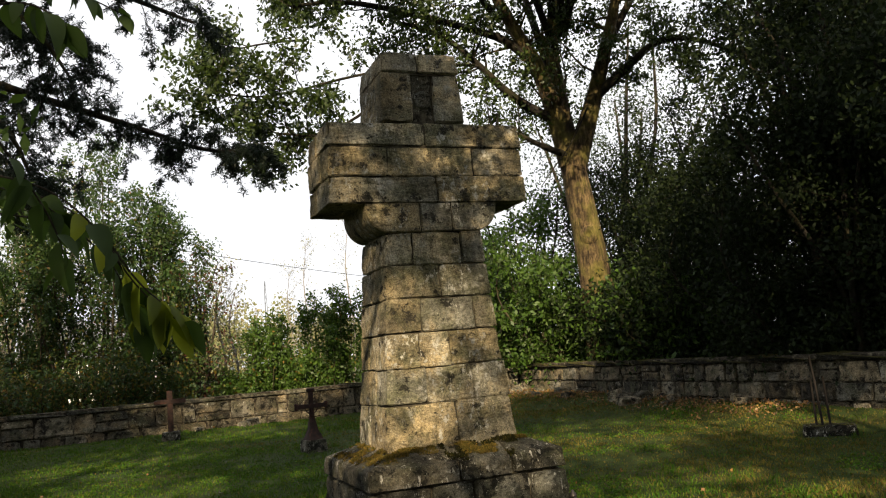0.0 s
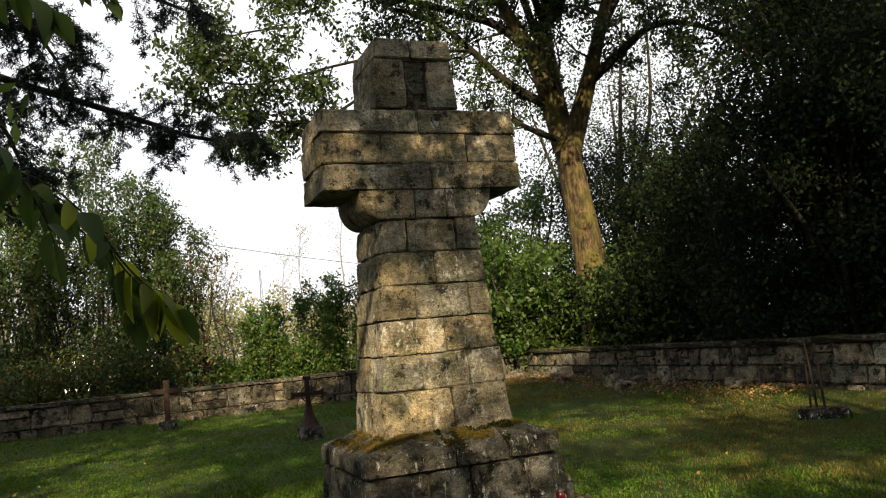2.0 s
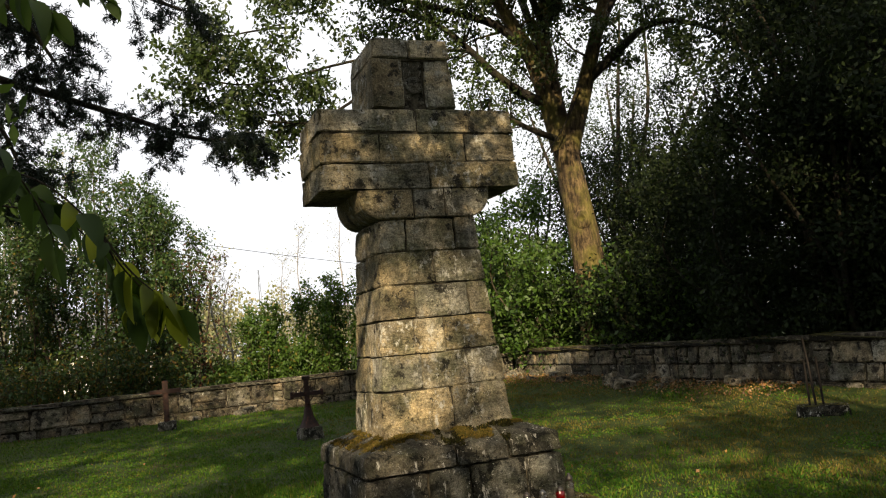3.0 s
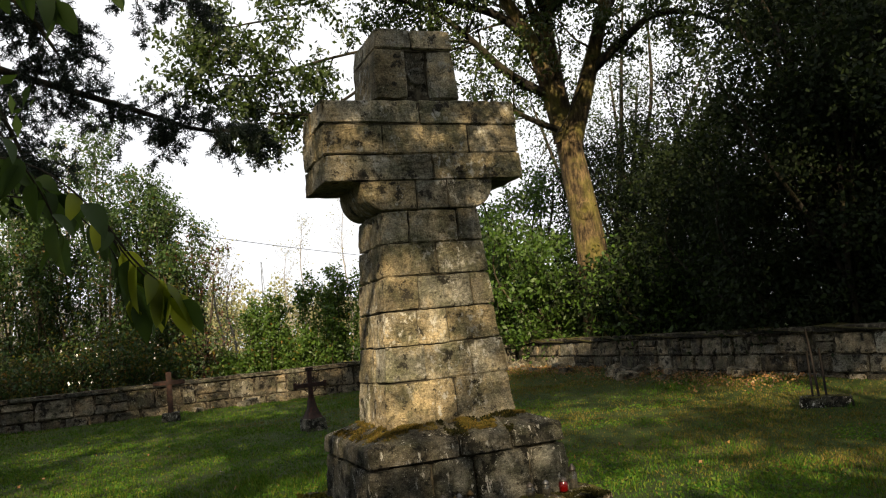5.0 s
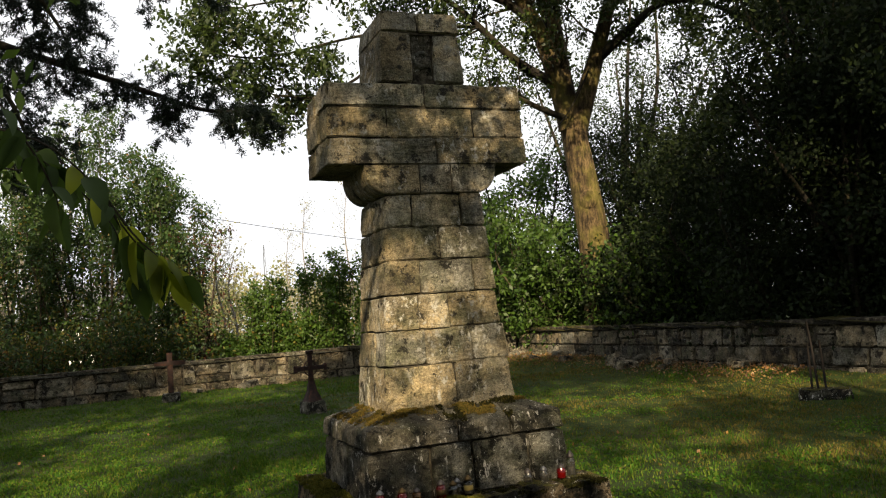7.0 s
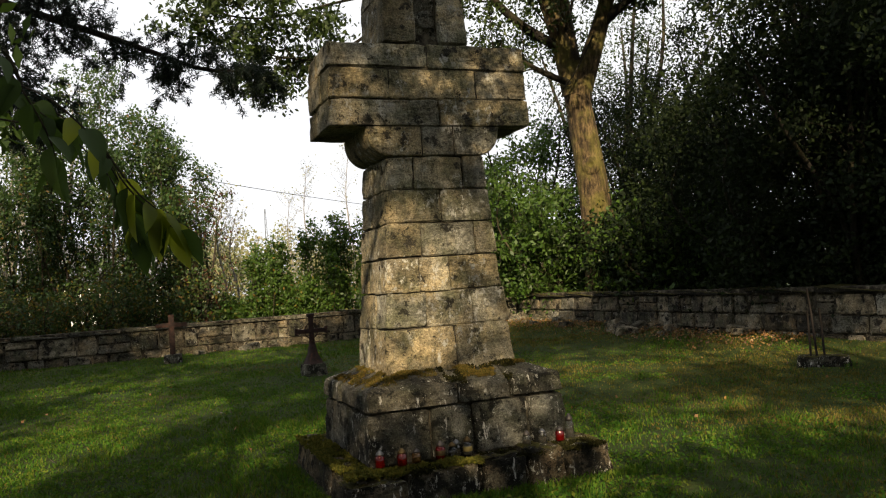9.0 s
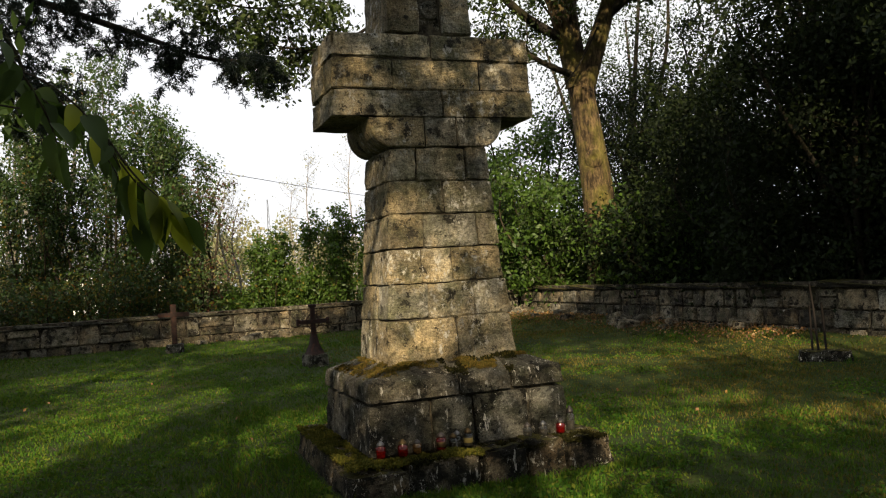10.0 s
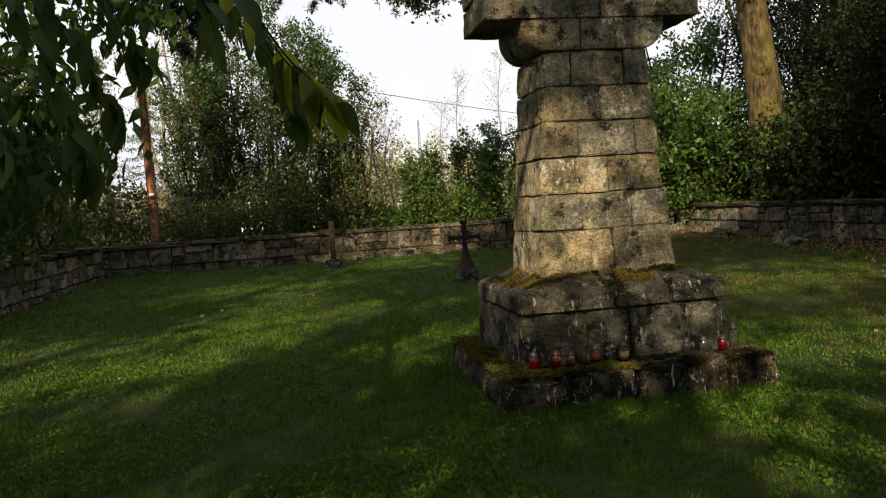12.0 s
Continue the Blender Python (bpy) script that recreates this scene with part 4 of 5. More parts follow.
# ---- utility pole, wires and mast ----
def build_pole():
    foot = bearing(-9.3, 24.4)
    pole = tagged(empty("utility_pole", foot), "reddish brown wooden utility pole with small white plate", "pole")
    bm = bmesh.new()
    tube(bm, [Vector((0, 0, -0.1)), Vector((-0.03, 0, 3.0)), Vector((-0.06, 0, 6.2))], [0.13, 0.12, 0.10], 12)
    part("shaft", bm, POLE_WOOD, pole)
    bm = bmesh.new()
    box(bm, -0.06, 0.06, -0.15, -0.135, 2.25, 2.33, 0.004)
    part("plate", bm, WHITE, pole, "small white plate")
    bm = bmesh.new()
    lathe(bm, [(0.02, 6.18), (0.02, 6.24), (0.05, 6.25), (0.05, 6.32), (0.02, 6.35)], 8)
    part("insulator", bm, WHITE, pole)
    start, end = foot + Vector((0, 0, 6.3)), Vector((27.0, 57.0, 6.3))
    bm = bmesh.new()
    tube(bm, [start.lerp(end, k / 16) - Vector((0, 0, 0.45 * (1 - (2 * k / 16 - 1) ** 2))) for k in range(17)], [0.014] * 17, 5)
    tagged(part("power_line", bm, BLACK_WIRE), "thin black power line hung from the wooden pole", "cable")


build_pole()


def build_mast():
    foot = bearing(8.9, 190.0)
    mast = tagged(empty("lattice_mast", foot), "thin distant steel lattice mast", "mast")
    for k in range(3):
        a = k * 2 * math.pi / 3
        bm = bmesh.new()
        tube(bm, [Vector((0.8 * math.cos(a), 0.8 * math.sin(a), 0)), Vector((0.12 * math.cos(a), 0.12 * math.sin(a), 21))], [0.09, 0.05], 5)
        part("leg", bm, MAST_STEEL, mast)
    for k in range(14):
        z = 1.5 * k
        r = 0.8 - 0.68 * z / 21
        bm = bmesh.new()
        tube(bm, [Vector((r, 0, z)), Vector((-r * 0.5, r * 0.87, z + 1.2)), Vector((-r * 0.5, -r * 0.87, z + 0.6)), Vector((r, 0, z + 1.5))], [0.04] * 4, 4)
        part("brace", bm, MAST_STEEL, mast)
    bm = bmesh.new()
    box(bm, -2.6, -0.9, -0.1, 0.1, 14.0, 14.7, 0.03)
    part("panel", bm, MAST_STEEL, mast)


build_mast()
build_house()


# ---- larch reaching in over the west wall ----
def build_larch():
    def P(az, el, d=8.0):
        return bearing(az, d, 1.65 + d * math.tan(radians(el)))

    foot = Vector((-6.6, 7.4, -0.1))
    tree = tagged(empty("larch_tree", foot), "dark larch with long drooping needle branches", "tree")
    inv = Matrix.Translation(-foot)
    limbs = [
        ([foot, foot + Vector((0, 0, 4)), foot + Vector((0.1, 0, 9)), foot + Vector((0, 0.1, 14))], 0.24, 0.04, 0, 0),
        ([foot + Vector((0, 0, 5.3)), P(-20, 23.5, 8.6), P(-12, 20.2, 8.2), P(-7.0, 18.7), P(-2.0, 17.4), P(2.0, 16.2, 7.9), P(5.5, 14.9, 7.8), P(9.0, 15.0, 7.7)], 0.06, 0.010, 62, 0.55),
        ([foot + Vector((0, 0, 6.2)), P(-18, 29, 8.2), P(-8, 27, 7.8), P(0.0, 25.0, 7.6), P(5.0, 23.4, 7.5)], 0.06, 0.012, 30, 0.7),
        ([foot + Vector((0, 0, 5.8)), P(-18, 25, 8.8), P(-10, 23.0, 8.6), P(-5.5, 21.4, 8.4), P(-2.5, 21.8, 8.3)], 0.05, 0.01, 30, 0.6),
        ([foot + Vector((0, 0, 4.2)), P(-22, 17, 8.8), P(-13, 15.5, 8.2), P(-8, 13.6, 7.9), P(-5.6, 12.0, 7.8)], 0.05, 0.01, 26, 0.6),
    ]
    limbs += [
        ([foot + Vector((0, 0, 5.0)), P(-17, 21, 7.6), P(-10, 19.0, 7.3), P(-6.8, 16.2, 7.1), P(-5.6, 13.0, 7.0)], 0.05, 0.01, 30, 0.6),
        ([foot + Vector((0, 0, 6.0)), P(-16, 27, 7.8), P(-9, 25, 7.5), P(-5.2, 22.6, 7.4), P(-3.2, 19.6, 7.4)], 0.05, 0.01, 34, 0.6),
    ]
    needles = []
    for n, (pts, ra, rb, count, length) in enumerate(limbs):
        bm = bmesh.new()
        line = smooth_line(pts)
        m = len(line) - 1
        tube(bm, line, [ra + (rb - ra) * j / m for j in range(m + 1)], 10 if n == 0 else 6)
        if count:
            big = twigs_from(bm, line, 0.010, count, length, 400 + n, first=0.25, sides=4, rise=-0.09, flat=0.8)
            small = []
            for q, p2 in enumerate(big):
                small += twigs_from(bm, p2, 0.004, 5, 0.22, 900 + n * 60 + q, first=0.2, sides=3, rise=-0.12)
            needles.append(clumps(big, 130, 0.013, 30 + n, 0.05))
            needles.append(clumps(small, 52, 0.010, 40 + n, 0.05))
        bmesh.ops.transform(bm, matrix=inv, verts=bm.verts)
        part("trunk" if n == 0 else "branch", bm, DARK_BARK, tree)
    g = np.random.default_rng(3)
    top = []
    for k in range(150):
        z = g.uniform(5, 14)
        a, reach = g.uniform(0, 6.28), (15 - z) * 0.30
        f = g.random(60)[:, None]
        top.append(np.array(foot) + np.array([0, 0, z + 0.1]) + f * np.array([math.cos(a) * reach, math.sin(a) * reach, -0.15 * reach]) + g.normal(size=(60, 3)) * 0.14)
    part("crown", leaf_sheet("crown", np.concatenate(top) - np.array(foot), 0.2, NEEDLE, 0.5, 0.3), None, tree)
    part("needle_spray", leaf_sheet("needle_spray", np.concatenate(needles) - np.array(foot), 0.05, NEEDLE, 0.3, 0.2), None, tree)


build_larch()


# ---- cherry tree beside the path, its twigs hang into view ----
def cherry_leaf_mesh(k, material):
    """One long pointed leaf, folded along its midrib and curling down."""
    r = random.Random(k)
    rows, n = [], 7
    verts, faces = [], []
    curl, fold = r.uniform(0.15, 0.5), r.uniform(0.2, 0.45)
    for i in range(n + 1):
        f = i / n
        w = 0.27 * math.sin(math.pi * min(1.0, f ** 0.8)) ** 0.8 * (1 - 0.25 * f) + 0.004
        z = -curl * f * f
        verts += [(-w, f, z + fold * w * (1 + 0.1 * math.sin(9 * f))), (0, f, z), (w, f, z + fold * w)]
    for i in range(n):
        a = 3 * i
        faces += [(a, a + 1, a + 4, a + 3), (a + 1, a + 2, a + 5, a + 4)]
    return mesh_of("leaf", verts, faces, material, True)


def build_cherry():
    def P(az, el, d):
        return bearing(az, d, 1.65 + d * math.tan(radians(el)))

    r = random.Random(12)
    foot = Vector((-2.3, -0.6, -0.05))
    tree = tagged(empty("cherry_tree", foot), "cherry tree with long pointed drooping green leaves", "tree")
    inv = Matrix.Translation(-foot)
    kinds = [cherry_leaf_mesh(k, CHERRY) for k in range(4)] + [cherry_leaf_mesh(9, CHERRY_SUNLIT)]
    mains = [
        ([foot, foot + Vector((0.05, 0, 1.2)), foot + Vector((0.1, 0.1, 2.4)), foot + Vector((0.3, 0, 4.2)), foot + Vector((0.2, -0.3, 6.2))], 0.15, 0.03),
        ([foot + Vector((0.1, 0.1, 2.2)), Vector((-1.7, 0.6, 2.9)), Vector((-1.1, 1.4, 3.0)), Vector((-0.6, 1.9, 2.75)), P(-9, 22, 2.1)], 0.06, 0.008),
        ([foot + Vector((0.1, 0.1, 2.0)), Vector((-2.0, 0.8, 2.7)), Vector((-1.6, 2.0, 2.75)), P(-22, 16, 2.9)], 0.05, 0.008),
        ([foot + Vector((0.2, 0.1, 2.9)), Vector((-1.4, 0.2, 3.7)), Vector((-0.5, 0.6, 3.9)), Vector((0.5, 0.9, 3.9))], 0.06, 0.01),
        ([foot + Vector((0.2, 0.0, 3.2)), Vector((-2.6, -1.6, 4.4)), Vector((-2.9, -2.8, 5.0))], 0.06, 0.01),
        ([foot + Vector((0.2, 0.0, 3.4)), Vector((-2.5, 1.4, 5.0)), Vector((-2.9, 3.2, 5.9)), Vector((-3.0, 4.6, 6.3))], 0.06, 0.01),
        ([foot + Vector((0.3, 0.0, 3.8)), Vector((-0.8, 0.4, 5.2)), Vector((0.6, 1.4, 5.8)), Vector((1.8, 2.2, 6.0))], 0.06, 0.01),
    ]
    over = []
    for n, (pts, ra, rb) in enumerate(mains):
        bm = bmesh.new()
        line = smooth_line(pts)
        m = len(line) - 1
        tube(bm, line, [ra + (rb - ra) * j / m for j in range(m + 1)], 10 if n == 0 else 7)
        # crown overhead, out of view, thickened to keep skylight off the lawn
        if n in (0, 5, 6):
            big = twigs_from(bm, line, 0.016, 16, 1.7, 700 + n, first=0.4, rise=0.1)
            over.append(clumps(big, 95, 0.26, 70 + n, 0.2))
        bmesh.ops.transform(bm, matrix=inv, verts=bm.verts)
        part("trunk" if n == 0 else "limb", bm, DARK_BARK, tree)
    side = [([foot + Vector((0.0, 0.1, 2.2)), Vector((-2.4, 2.0, 3.2)), P(-24, 18, 4.6), P(-15, 15.5, 4.6), P(-9.5, 14.2, 4.6)]), ([foot + Vector((0.0, 0.1, 1.9)), Vector((-2.6, 1.8, 2.6)), P(-25, 11, 4.2), P(-18.5, 9.5, 4.3), P(-14.0, 6.5, 4.4)]), ([foot + Vector((0.0, 0.1, 1.7)), Vector((-2.7, 1.6, 2.2)), P(-27, 6, 4.0), P(-20.5, 4.5, 4.1), P(-16.5, 3.0, 4.2)])]
    for n, pts in enumerate(side):
        bm = bmesh.new()
        line = smooth_line(pts)
        m = len(line) - 1
        tube(bm, line, [0.04 - 0.034 * j / m for j in range(m + 1)], 7)
        big = twigs_from(bm, line, 0.008, 20, 0.7, 760 + n, first=0.42, rise=-0.12)
        over.append(clumps(big, 34, 0.11, 90 + n, 0.15))
        bmesh.ops.transform(bm, matrix=inv, verts=bm.verts)
        part("limb", bm, DARK_BARK, tree)
    part("crown", leaf_sheet("crown", np.concatenate(over) - np.array(foot), 0.11, CHERRY, 0.6, 0.42), None, tree)
    # hanging twigs: a line of places, number of leaves, leaf length, share of yellow ones painted as sunlit, share from
    # which leaves start
    twigs = [
        ([P(-22, 14.5, 2.2), P(-12, 14.0, 2.1), P(-5.5, 13.4, 2.1), P(-2.0, 10.4, 2.05), P(-0.1, 6.8, 2.0), P(1.8, 4.6, 2.0), P(3.2, 3.6, 2.0)], 17, 0.125, 0.3, 0.45),
        ([P(-1.1, 9.0, 2.05), P(0.5, 6.4, 2.0), P(2.4, 4.6, 1.98)], 8, 0.13, 0.95, 0.5),
        ([P(-22, 13.0, 2.4), P(-12, 13.0, 2.4), P(-5.0, 12.6, 2.4), P(-1.6, 9.6, 2.4), P(0.2, 6.0, 2.4), P(0.6, 3.6, 2.4)], 17, 0.125, 0.05, 0.4),
        ([P(-20, 12.0, 2.3), P(-10, 11.5, 2.3), P(-3.7, 10.6, 2.3), P(-1.0, 7.8, 2.3), P(-0.2, 5.4, 2.3)], 12, 0.11, 0.0, 0.5),
        ([P(-11, 20, 1.9), P(-7.2, 15.0, 1.85), P(-4.6, 10.5, 1.85), P(-4.0, 8.0, 1.9)], 11, 0.12, 0.0, 0.35),
        ([P(-9, 24, 1.7), P(-5.8, 24.8, 1.65), P(-3.6, 23.4, 1.65)], 9, 0.10, 0.0, 0.3),
        ([P(-6, 26, 2.3), P(-3, 25.4, 2.3), P(0.6, 24.0, 2.3)], 10, 0.10, 0.0, 0.3),
        ([P(-22, 18, 2.5), P(-17.5, 15, 2.4), P(-14, 11, 2.4), P(-12, 7.4, 2.4), P(-10.8, 4.5, 2.4)], 24, 0.14, 0.0, 0.2),
        ([P(-20, 16, 2.9), P(-16, 11.5, 2.8), P(-14, 7, 2.8), P(-13.0, 3.2, 2.8), P(-12.2, 1.2, 2.8)], 22, 0.15, 0.0, 0.25),
        ([P(-20, 13, 2.2), P(-18.5, 9, 2.2), P(-17.5, 5, 2.2), P(-17, 1.6, 2.2)], 18, 0.13, 0.0, 0.25),
        ([P(-19, 17, 2.3), P(-12.7, 15.1, 2.2), P(-6.4, 12.8, 2.2), P(-4.2, 11.0, 2.2)], 18, 0.13, 0.0, 0.25),
        ([P(-19, 19, 2.5), P(-15, 17, 2.4), P(-11.5, 13, 2.4), P(-9.6, 9.4, 2.4), P(-8.6, 7.2, 2.4)], 18, 0.13, 0.0, 0.3),
    ]
    for pts, count, size, yellow, start in twigs:
        line = smooth_line(pts)
        bm = bmesh.new()
        m = len(line) - 1
        tube(bm, line, [0.0035 - 0.002 * j / m for j in range(m + 1)], 5)
        bmesh.ops.transform(bm, matrix=inv, verts=bm.verts)
        twig = part("twig", bm, DARK_BARK, tree)
        for i in range(int(count * 0.95)):
            f = start + (1 - start) * (i + r.random() * 0.6) / int(count * 0.95)
            k = min(int(f * m), m - 1)
            at = line[k].lerp(line[k + 1], f * m - int(f * m)) if k < m else line[-1]
            ahead = (line[k + 1] - line[k]).normalized()
            way = (ahead * 0.5 + Vector((r.gauss(0, 0.55), r.gauss(0, 0.55), -0.75))).normalized()
            turn = way.to_track_quat("Y", "Z").to_matrix().to_4x4() @ pose(0, 0, 0, 0, r.uniform(-55, 55), 0)
            ob = new("leaf", kinds[4] if r.random() < yellow else r.choice(kinds[:4]))
            ob.parent = twig
            ob.matrix_basis = Matrix.Translation(at - foot) @ turn @ Matrix.Scale(size * r.uniform(0.5, 0.95), 4)


build_cherry()


# ---- tall lime trees behind the path, unseen, added to throw the dappled shade ----
def lime(x, y, h, low, w, seed, per=8, limbs_n=11, leaf=0.34, over=0.0, twig=1.5, sub=4):
    """A tall tree added for its shade, whose crown runs from the height low to h; over: how far the crown hangs to one
    side of the trunk.
    """
    r = random.Random(seed)
    b = Vector((x, y, 0))
    limbs = [([b, b + Vector((0.1, 0, h * 0.4)), b + Vector((0, 0.2, h * 0.75)), b + Vector((0, 0, h))], 0.016 * h, 0.04, 0.0)]
    for k in range(limbs_n):
        z = low + (h - low) * (k + 0.3) / limbs_n
        a = k * 2.4 + r.random()
        reach = w * 0.62 * math.sin(math.pi * min(0.95, 0.28 + 0.68 * (k + 0.5) / limbs_n))
        out = Vector((math.cos(a), math.sin(a), 0)) * reach + Vector((over, 0, 0))
        limbs.append(([b + Vector((0, 0, z - 0.5)), b + out * 0.5 + Vector((0, 0, z + 0.1)), b + out + Vector((0, 0, z + 0.5))], 0.09, 0.02, 1.0))
    leafy_tree("added_shade_tree", limbs, DARK_BARK, OAK_LEAF, leaf, seed + 20, "tall lime tree with dense green crown, added for its shade", twig_count=8, twig_len=twig, sub=sub, sub_len=twig * 0.53, per=per, spread=0.3, first=0.2)["group"] = "lime trees"


def build_shade_trees():
    # high crowns whose lower edge lets low sun through
    lime(-6.8, -8.5, 18.0, 12.2, 5.2, 800, per=13, over=1.8)
    lime(2.9, -8.6, 14.6, 12.3, 5.6, 801, per=13, limbs_n=11, over=-3.4)
    # thin crown that breaks the light into patches
    lime(2.6, -9.4, 10.4, 8.2, 3.4, 802, per=3, limbs_n=6, over=-2.8)
    lime(3.1, -9.0, 10.3, 9.0, 1.0, 812, per=4, limbs_n=4, leaf=0.26, over=-6.1, twig=0.6)
    # thin crowns between them that shade the arms and the plinth
    lime(-7.4, -8.8, 11.3, 10.7, 2.4, 860, per=7, limbs_n=5, leaf=0.26, over=3.7, twig=0.7)
    lime(-7.2, -9.2, 8.85, 8.45, 2.4, 861, per=5, limbs_n=3, leaf=0.24, over=3.4, twig=0.6)
    # wide unseen crown added over the path to hold back skylight
    lime(-4.6, -3.0, 13.5, 9.6, 9.0, 862, per=5, limbs_n=11, over=2.5)
    # dense trees added over the west wall to darken it
    lime(-8.0, 5.0, 13.0, 3.2, 6.0, 863, per=6)
    lime(-8.6, 13.0, 11.0, 3.4, 7.0, 864, per=12, over=1.4, leaf=0.2)
    # dense crown that keeps the sun off the thicket
    lime(4.0, -11.5, 27.0, 13.0, 6.0, 850, per=12)
    # low growth under them, added to shade the near lawn
    lime(-4.3, -8.2, 7.7, 1.2, 4.4, 803, per=9)
    lime(-0.6, -8.0, 6.9, 1.0, 4.8, 804, per=7)
    lime(4.5, -8.0, 12.5, 1.2, 3.8, 805, per=11)
    # dense trees added along the yard's sides to block sun and skylight
    for i, (x, y, h, low, w) in enumerate([(-11.0, -9.5, 20.0, 2.0, 6.5), (7.0, -9.0, 18.0, 3.0, 7.0), (12.5, -7.0, 18.0, 2.5, 7.0), (-14.0, -6.0, 20.0, 2.0, 7.0), (17.0, -1.0, 17.0, 2.0, 7.5), (18.0, 6.0, 16.0, 1.5, 7.5), (-11.5, 1.0, 13.0, 2.0, 6.5), (-12.5, 8.0, 13.0, 2.0, 6.5), (-12.0, 15.0, 11.0, 2.0, 6.0), (-16.5, -9.5, 25.0, 12.0, 7.5), (-22.0, -8.5, 25.0, 12.0, 7.5), (5.6, -11.0, 29.0, 15.0, 7.0), (10.0, -10.5, 29.0, 12.0, 7.5), (15.5, -9.0, 27.0, 10.0, 7.5), (-12.8, -8.0, 16.0, 1.5, 6.0), (-7.9, -9.6, 9.8, 1.5, 3.6)]):
        lime(x, y, h, low, w, 830 + i, per=15 if (x > 5 and y < -5) or (x < -10 and y > -7) else 3 if x < -10 else 8, sub=3)


build_shade_trees()


# ---- iron grave crosses ----
def build_iron_crosses():
    # riveted cross with flared foot on a stone block
    a = tagged(empty("iron_grave_cross", (3.06, 14.95, 0.02), 8), "rusty iron grave cross with flared foot on stone block", "grave cross")
    part("base_stone", stone_mesh("base_stone", (-0.21, 0.21, -0.2, 0.2, -0.1), (-0.19, 0.19, -0.18, 0.18, 0.24), PLINTH, 501, wear=0.02), None, a)
    bm = bmesh.new()
    tube(bm, [Vector((0, 0, 0.23)), Vector((0, 0, 0.30)), Vector((0, 0, 0.42)), Vector((0, 0, 0.58)), Vector((0, 0, 0.66))], [0.20, 0.16, 0.10, 0.065, 0.05], 4)
    part("foot", bm, RUST, a)
    bm = bmesh.new()
    box(bm, -0.045, 0.045, -0.02, 0.02, 0.6, 1.12, 0.006)
    part("upright", bm, RUST, a)
    bm = bmesh.new()
    box(bm, -0.28, 0.28, -0.024, 0.024, 0.80, 0.88, 0.006)
    part("crossbar", bm, RUST, a)
    for x, z, wx, wz in ((-0.29, 0.84, 0.03, 0.065), (0.29, 0.84, 0.03, 0.065), (0, 1.13, 0.075, 0.03)):
        bm = bmesh.new()
        box(bm, x - wx, x + wx, -0.028, 0.028, z - wz, z + wz, 0.012)
        part("end_plate", bm, RUST, a)
    for x in (-0.13, 0.13):
        bm = bmesh.new()
        tube(bm, [Vector((x, 0, 0.86)), Vector((x * 0.75, 0, 0.93)), Vector((x * 0.3, 0, 0.98))], [0.012] * 3, 5)
        tube(bm, [Vector((x, 0, 0.82)), Vector((x * 0.75, 0, 0.75)), Vector((x * 0.3, 0, 0.70))], [0.012] * 3, 5)
        part("scroll", bm, RUST, a)
    # plain cross of flat bars
    b = tagged(empty("iron_grave_cross", (0.84, 20.6, 0.06), -4), "plain dark rusty iron cross on low stone block", "grave cross")
    part("base_stone", stone_mesh("base_stone", (-0.22, 0.22, -0.16, 0.16, -0.1), (-0.2, 0.2, -0.15, 0.15, 0.24), PLINTH, 502, wear=0.02), None, b)
    bm = bmesh.new()
    box(bm, -0.065, 0.065, -0.02, 0.02, 0.22, 1.2, 0.006)
    part("upright", bm, RUST, b)
    bm = bmesh.new()
    box(bm, -0.36, 0.36, -0.026, 0.026, 0.90, 1.0, 0.006)
    part("crossbar", bm, RUST, b)
    # broken cross by the east wall
    c = tagged(empty("broken_grave_cross", (9.22, 8.98, 0.0), -42), "broken rusty iron cross stubs on cracked stone block", "grave cross")
    part("base_stone", stone_mesh("base_stone", (-0.36, 0.36, -0.2, 0.2, -0.1), (-0.33, 0.33, -0.18, 0.18, 0.16), STEPSTONE, 503, wear=0.03, rough=0.02), None, c)
    for x, lean, h in ((-0.16, 0.0, 0.75), (-0.08, -0.06, 1.15), (0.02, -0.02, 0.80)):
        bm = bmesh.new()
        tube(bm, [Vector((x, 0, 0.15)), Vector((x + lean * 0.5, 0, 0.2 + h * 0.5)), Vector((x + lean, 0.02, 0.2 + h * 0.8))], [0.018, 0.017, 0.015], 6)
        part("bar", bm, BLACK_IRON, c)


build_iron_crosses()


# ---- grave candles on the step ----
def glassy(name, c, share):
    m = Mat(name)
    m.color(c)
    m.b.inputs["Transmission Weight"].default_value = share
    return m.set(0.12, 0.5)


RED_GLASS = glassy("red_glass", (0.13, 0.003, 0.003), 0.5)
CLEAR_GLASS = glassy("clear_glass", (0.26, 0.26, 0.24), 0.9)
AMBER_GLASS = glassy("amber_glass", (0.14, 0.07, 0.02), 0.5)
LID_GOLD = plain("gold_lid", (0.12, 0.08, 0.035), 0.55, 0.5, 0.9)
LID_DARK = plain("dark_lid", (0.07, 0.06, 0.055), 0.45, 0.5, 0.6)
LID_SILVER = plain("silver_lid", (0.16, 0.16, 0.16), 0.5, 0.5, 0.9)
WAX = plain("yellowed_wax", (0.14, 0.11, 0.07), 0.5)
LABEL_YELLOW = plain("yellow_label", (0.24, 0.18, 0.05), 0.6)


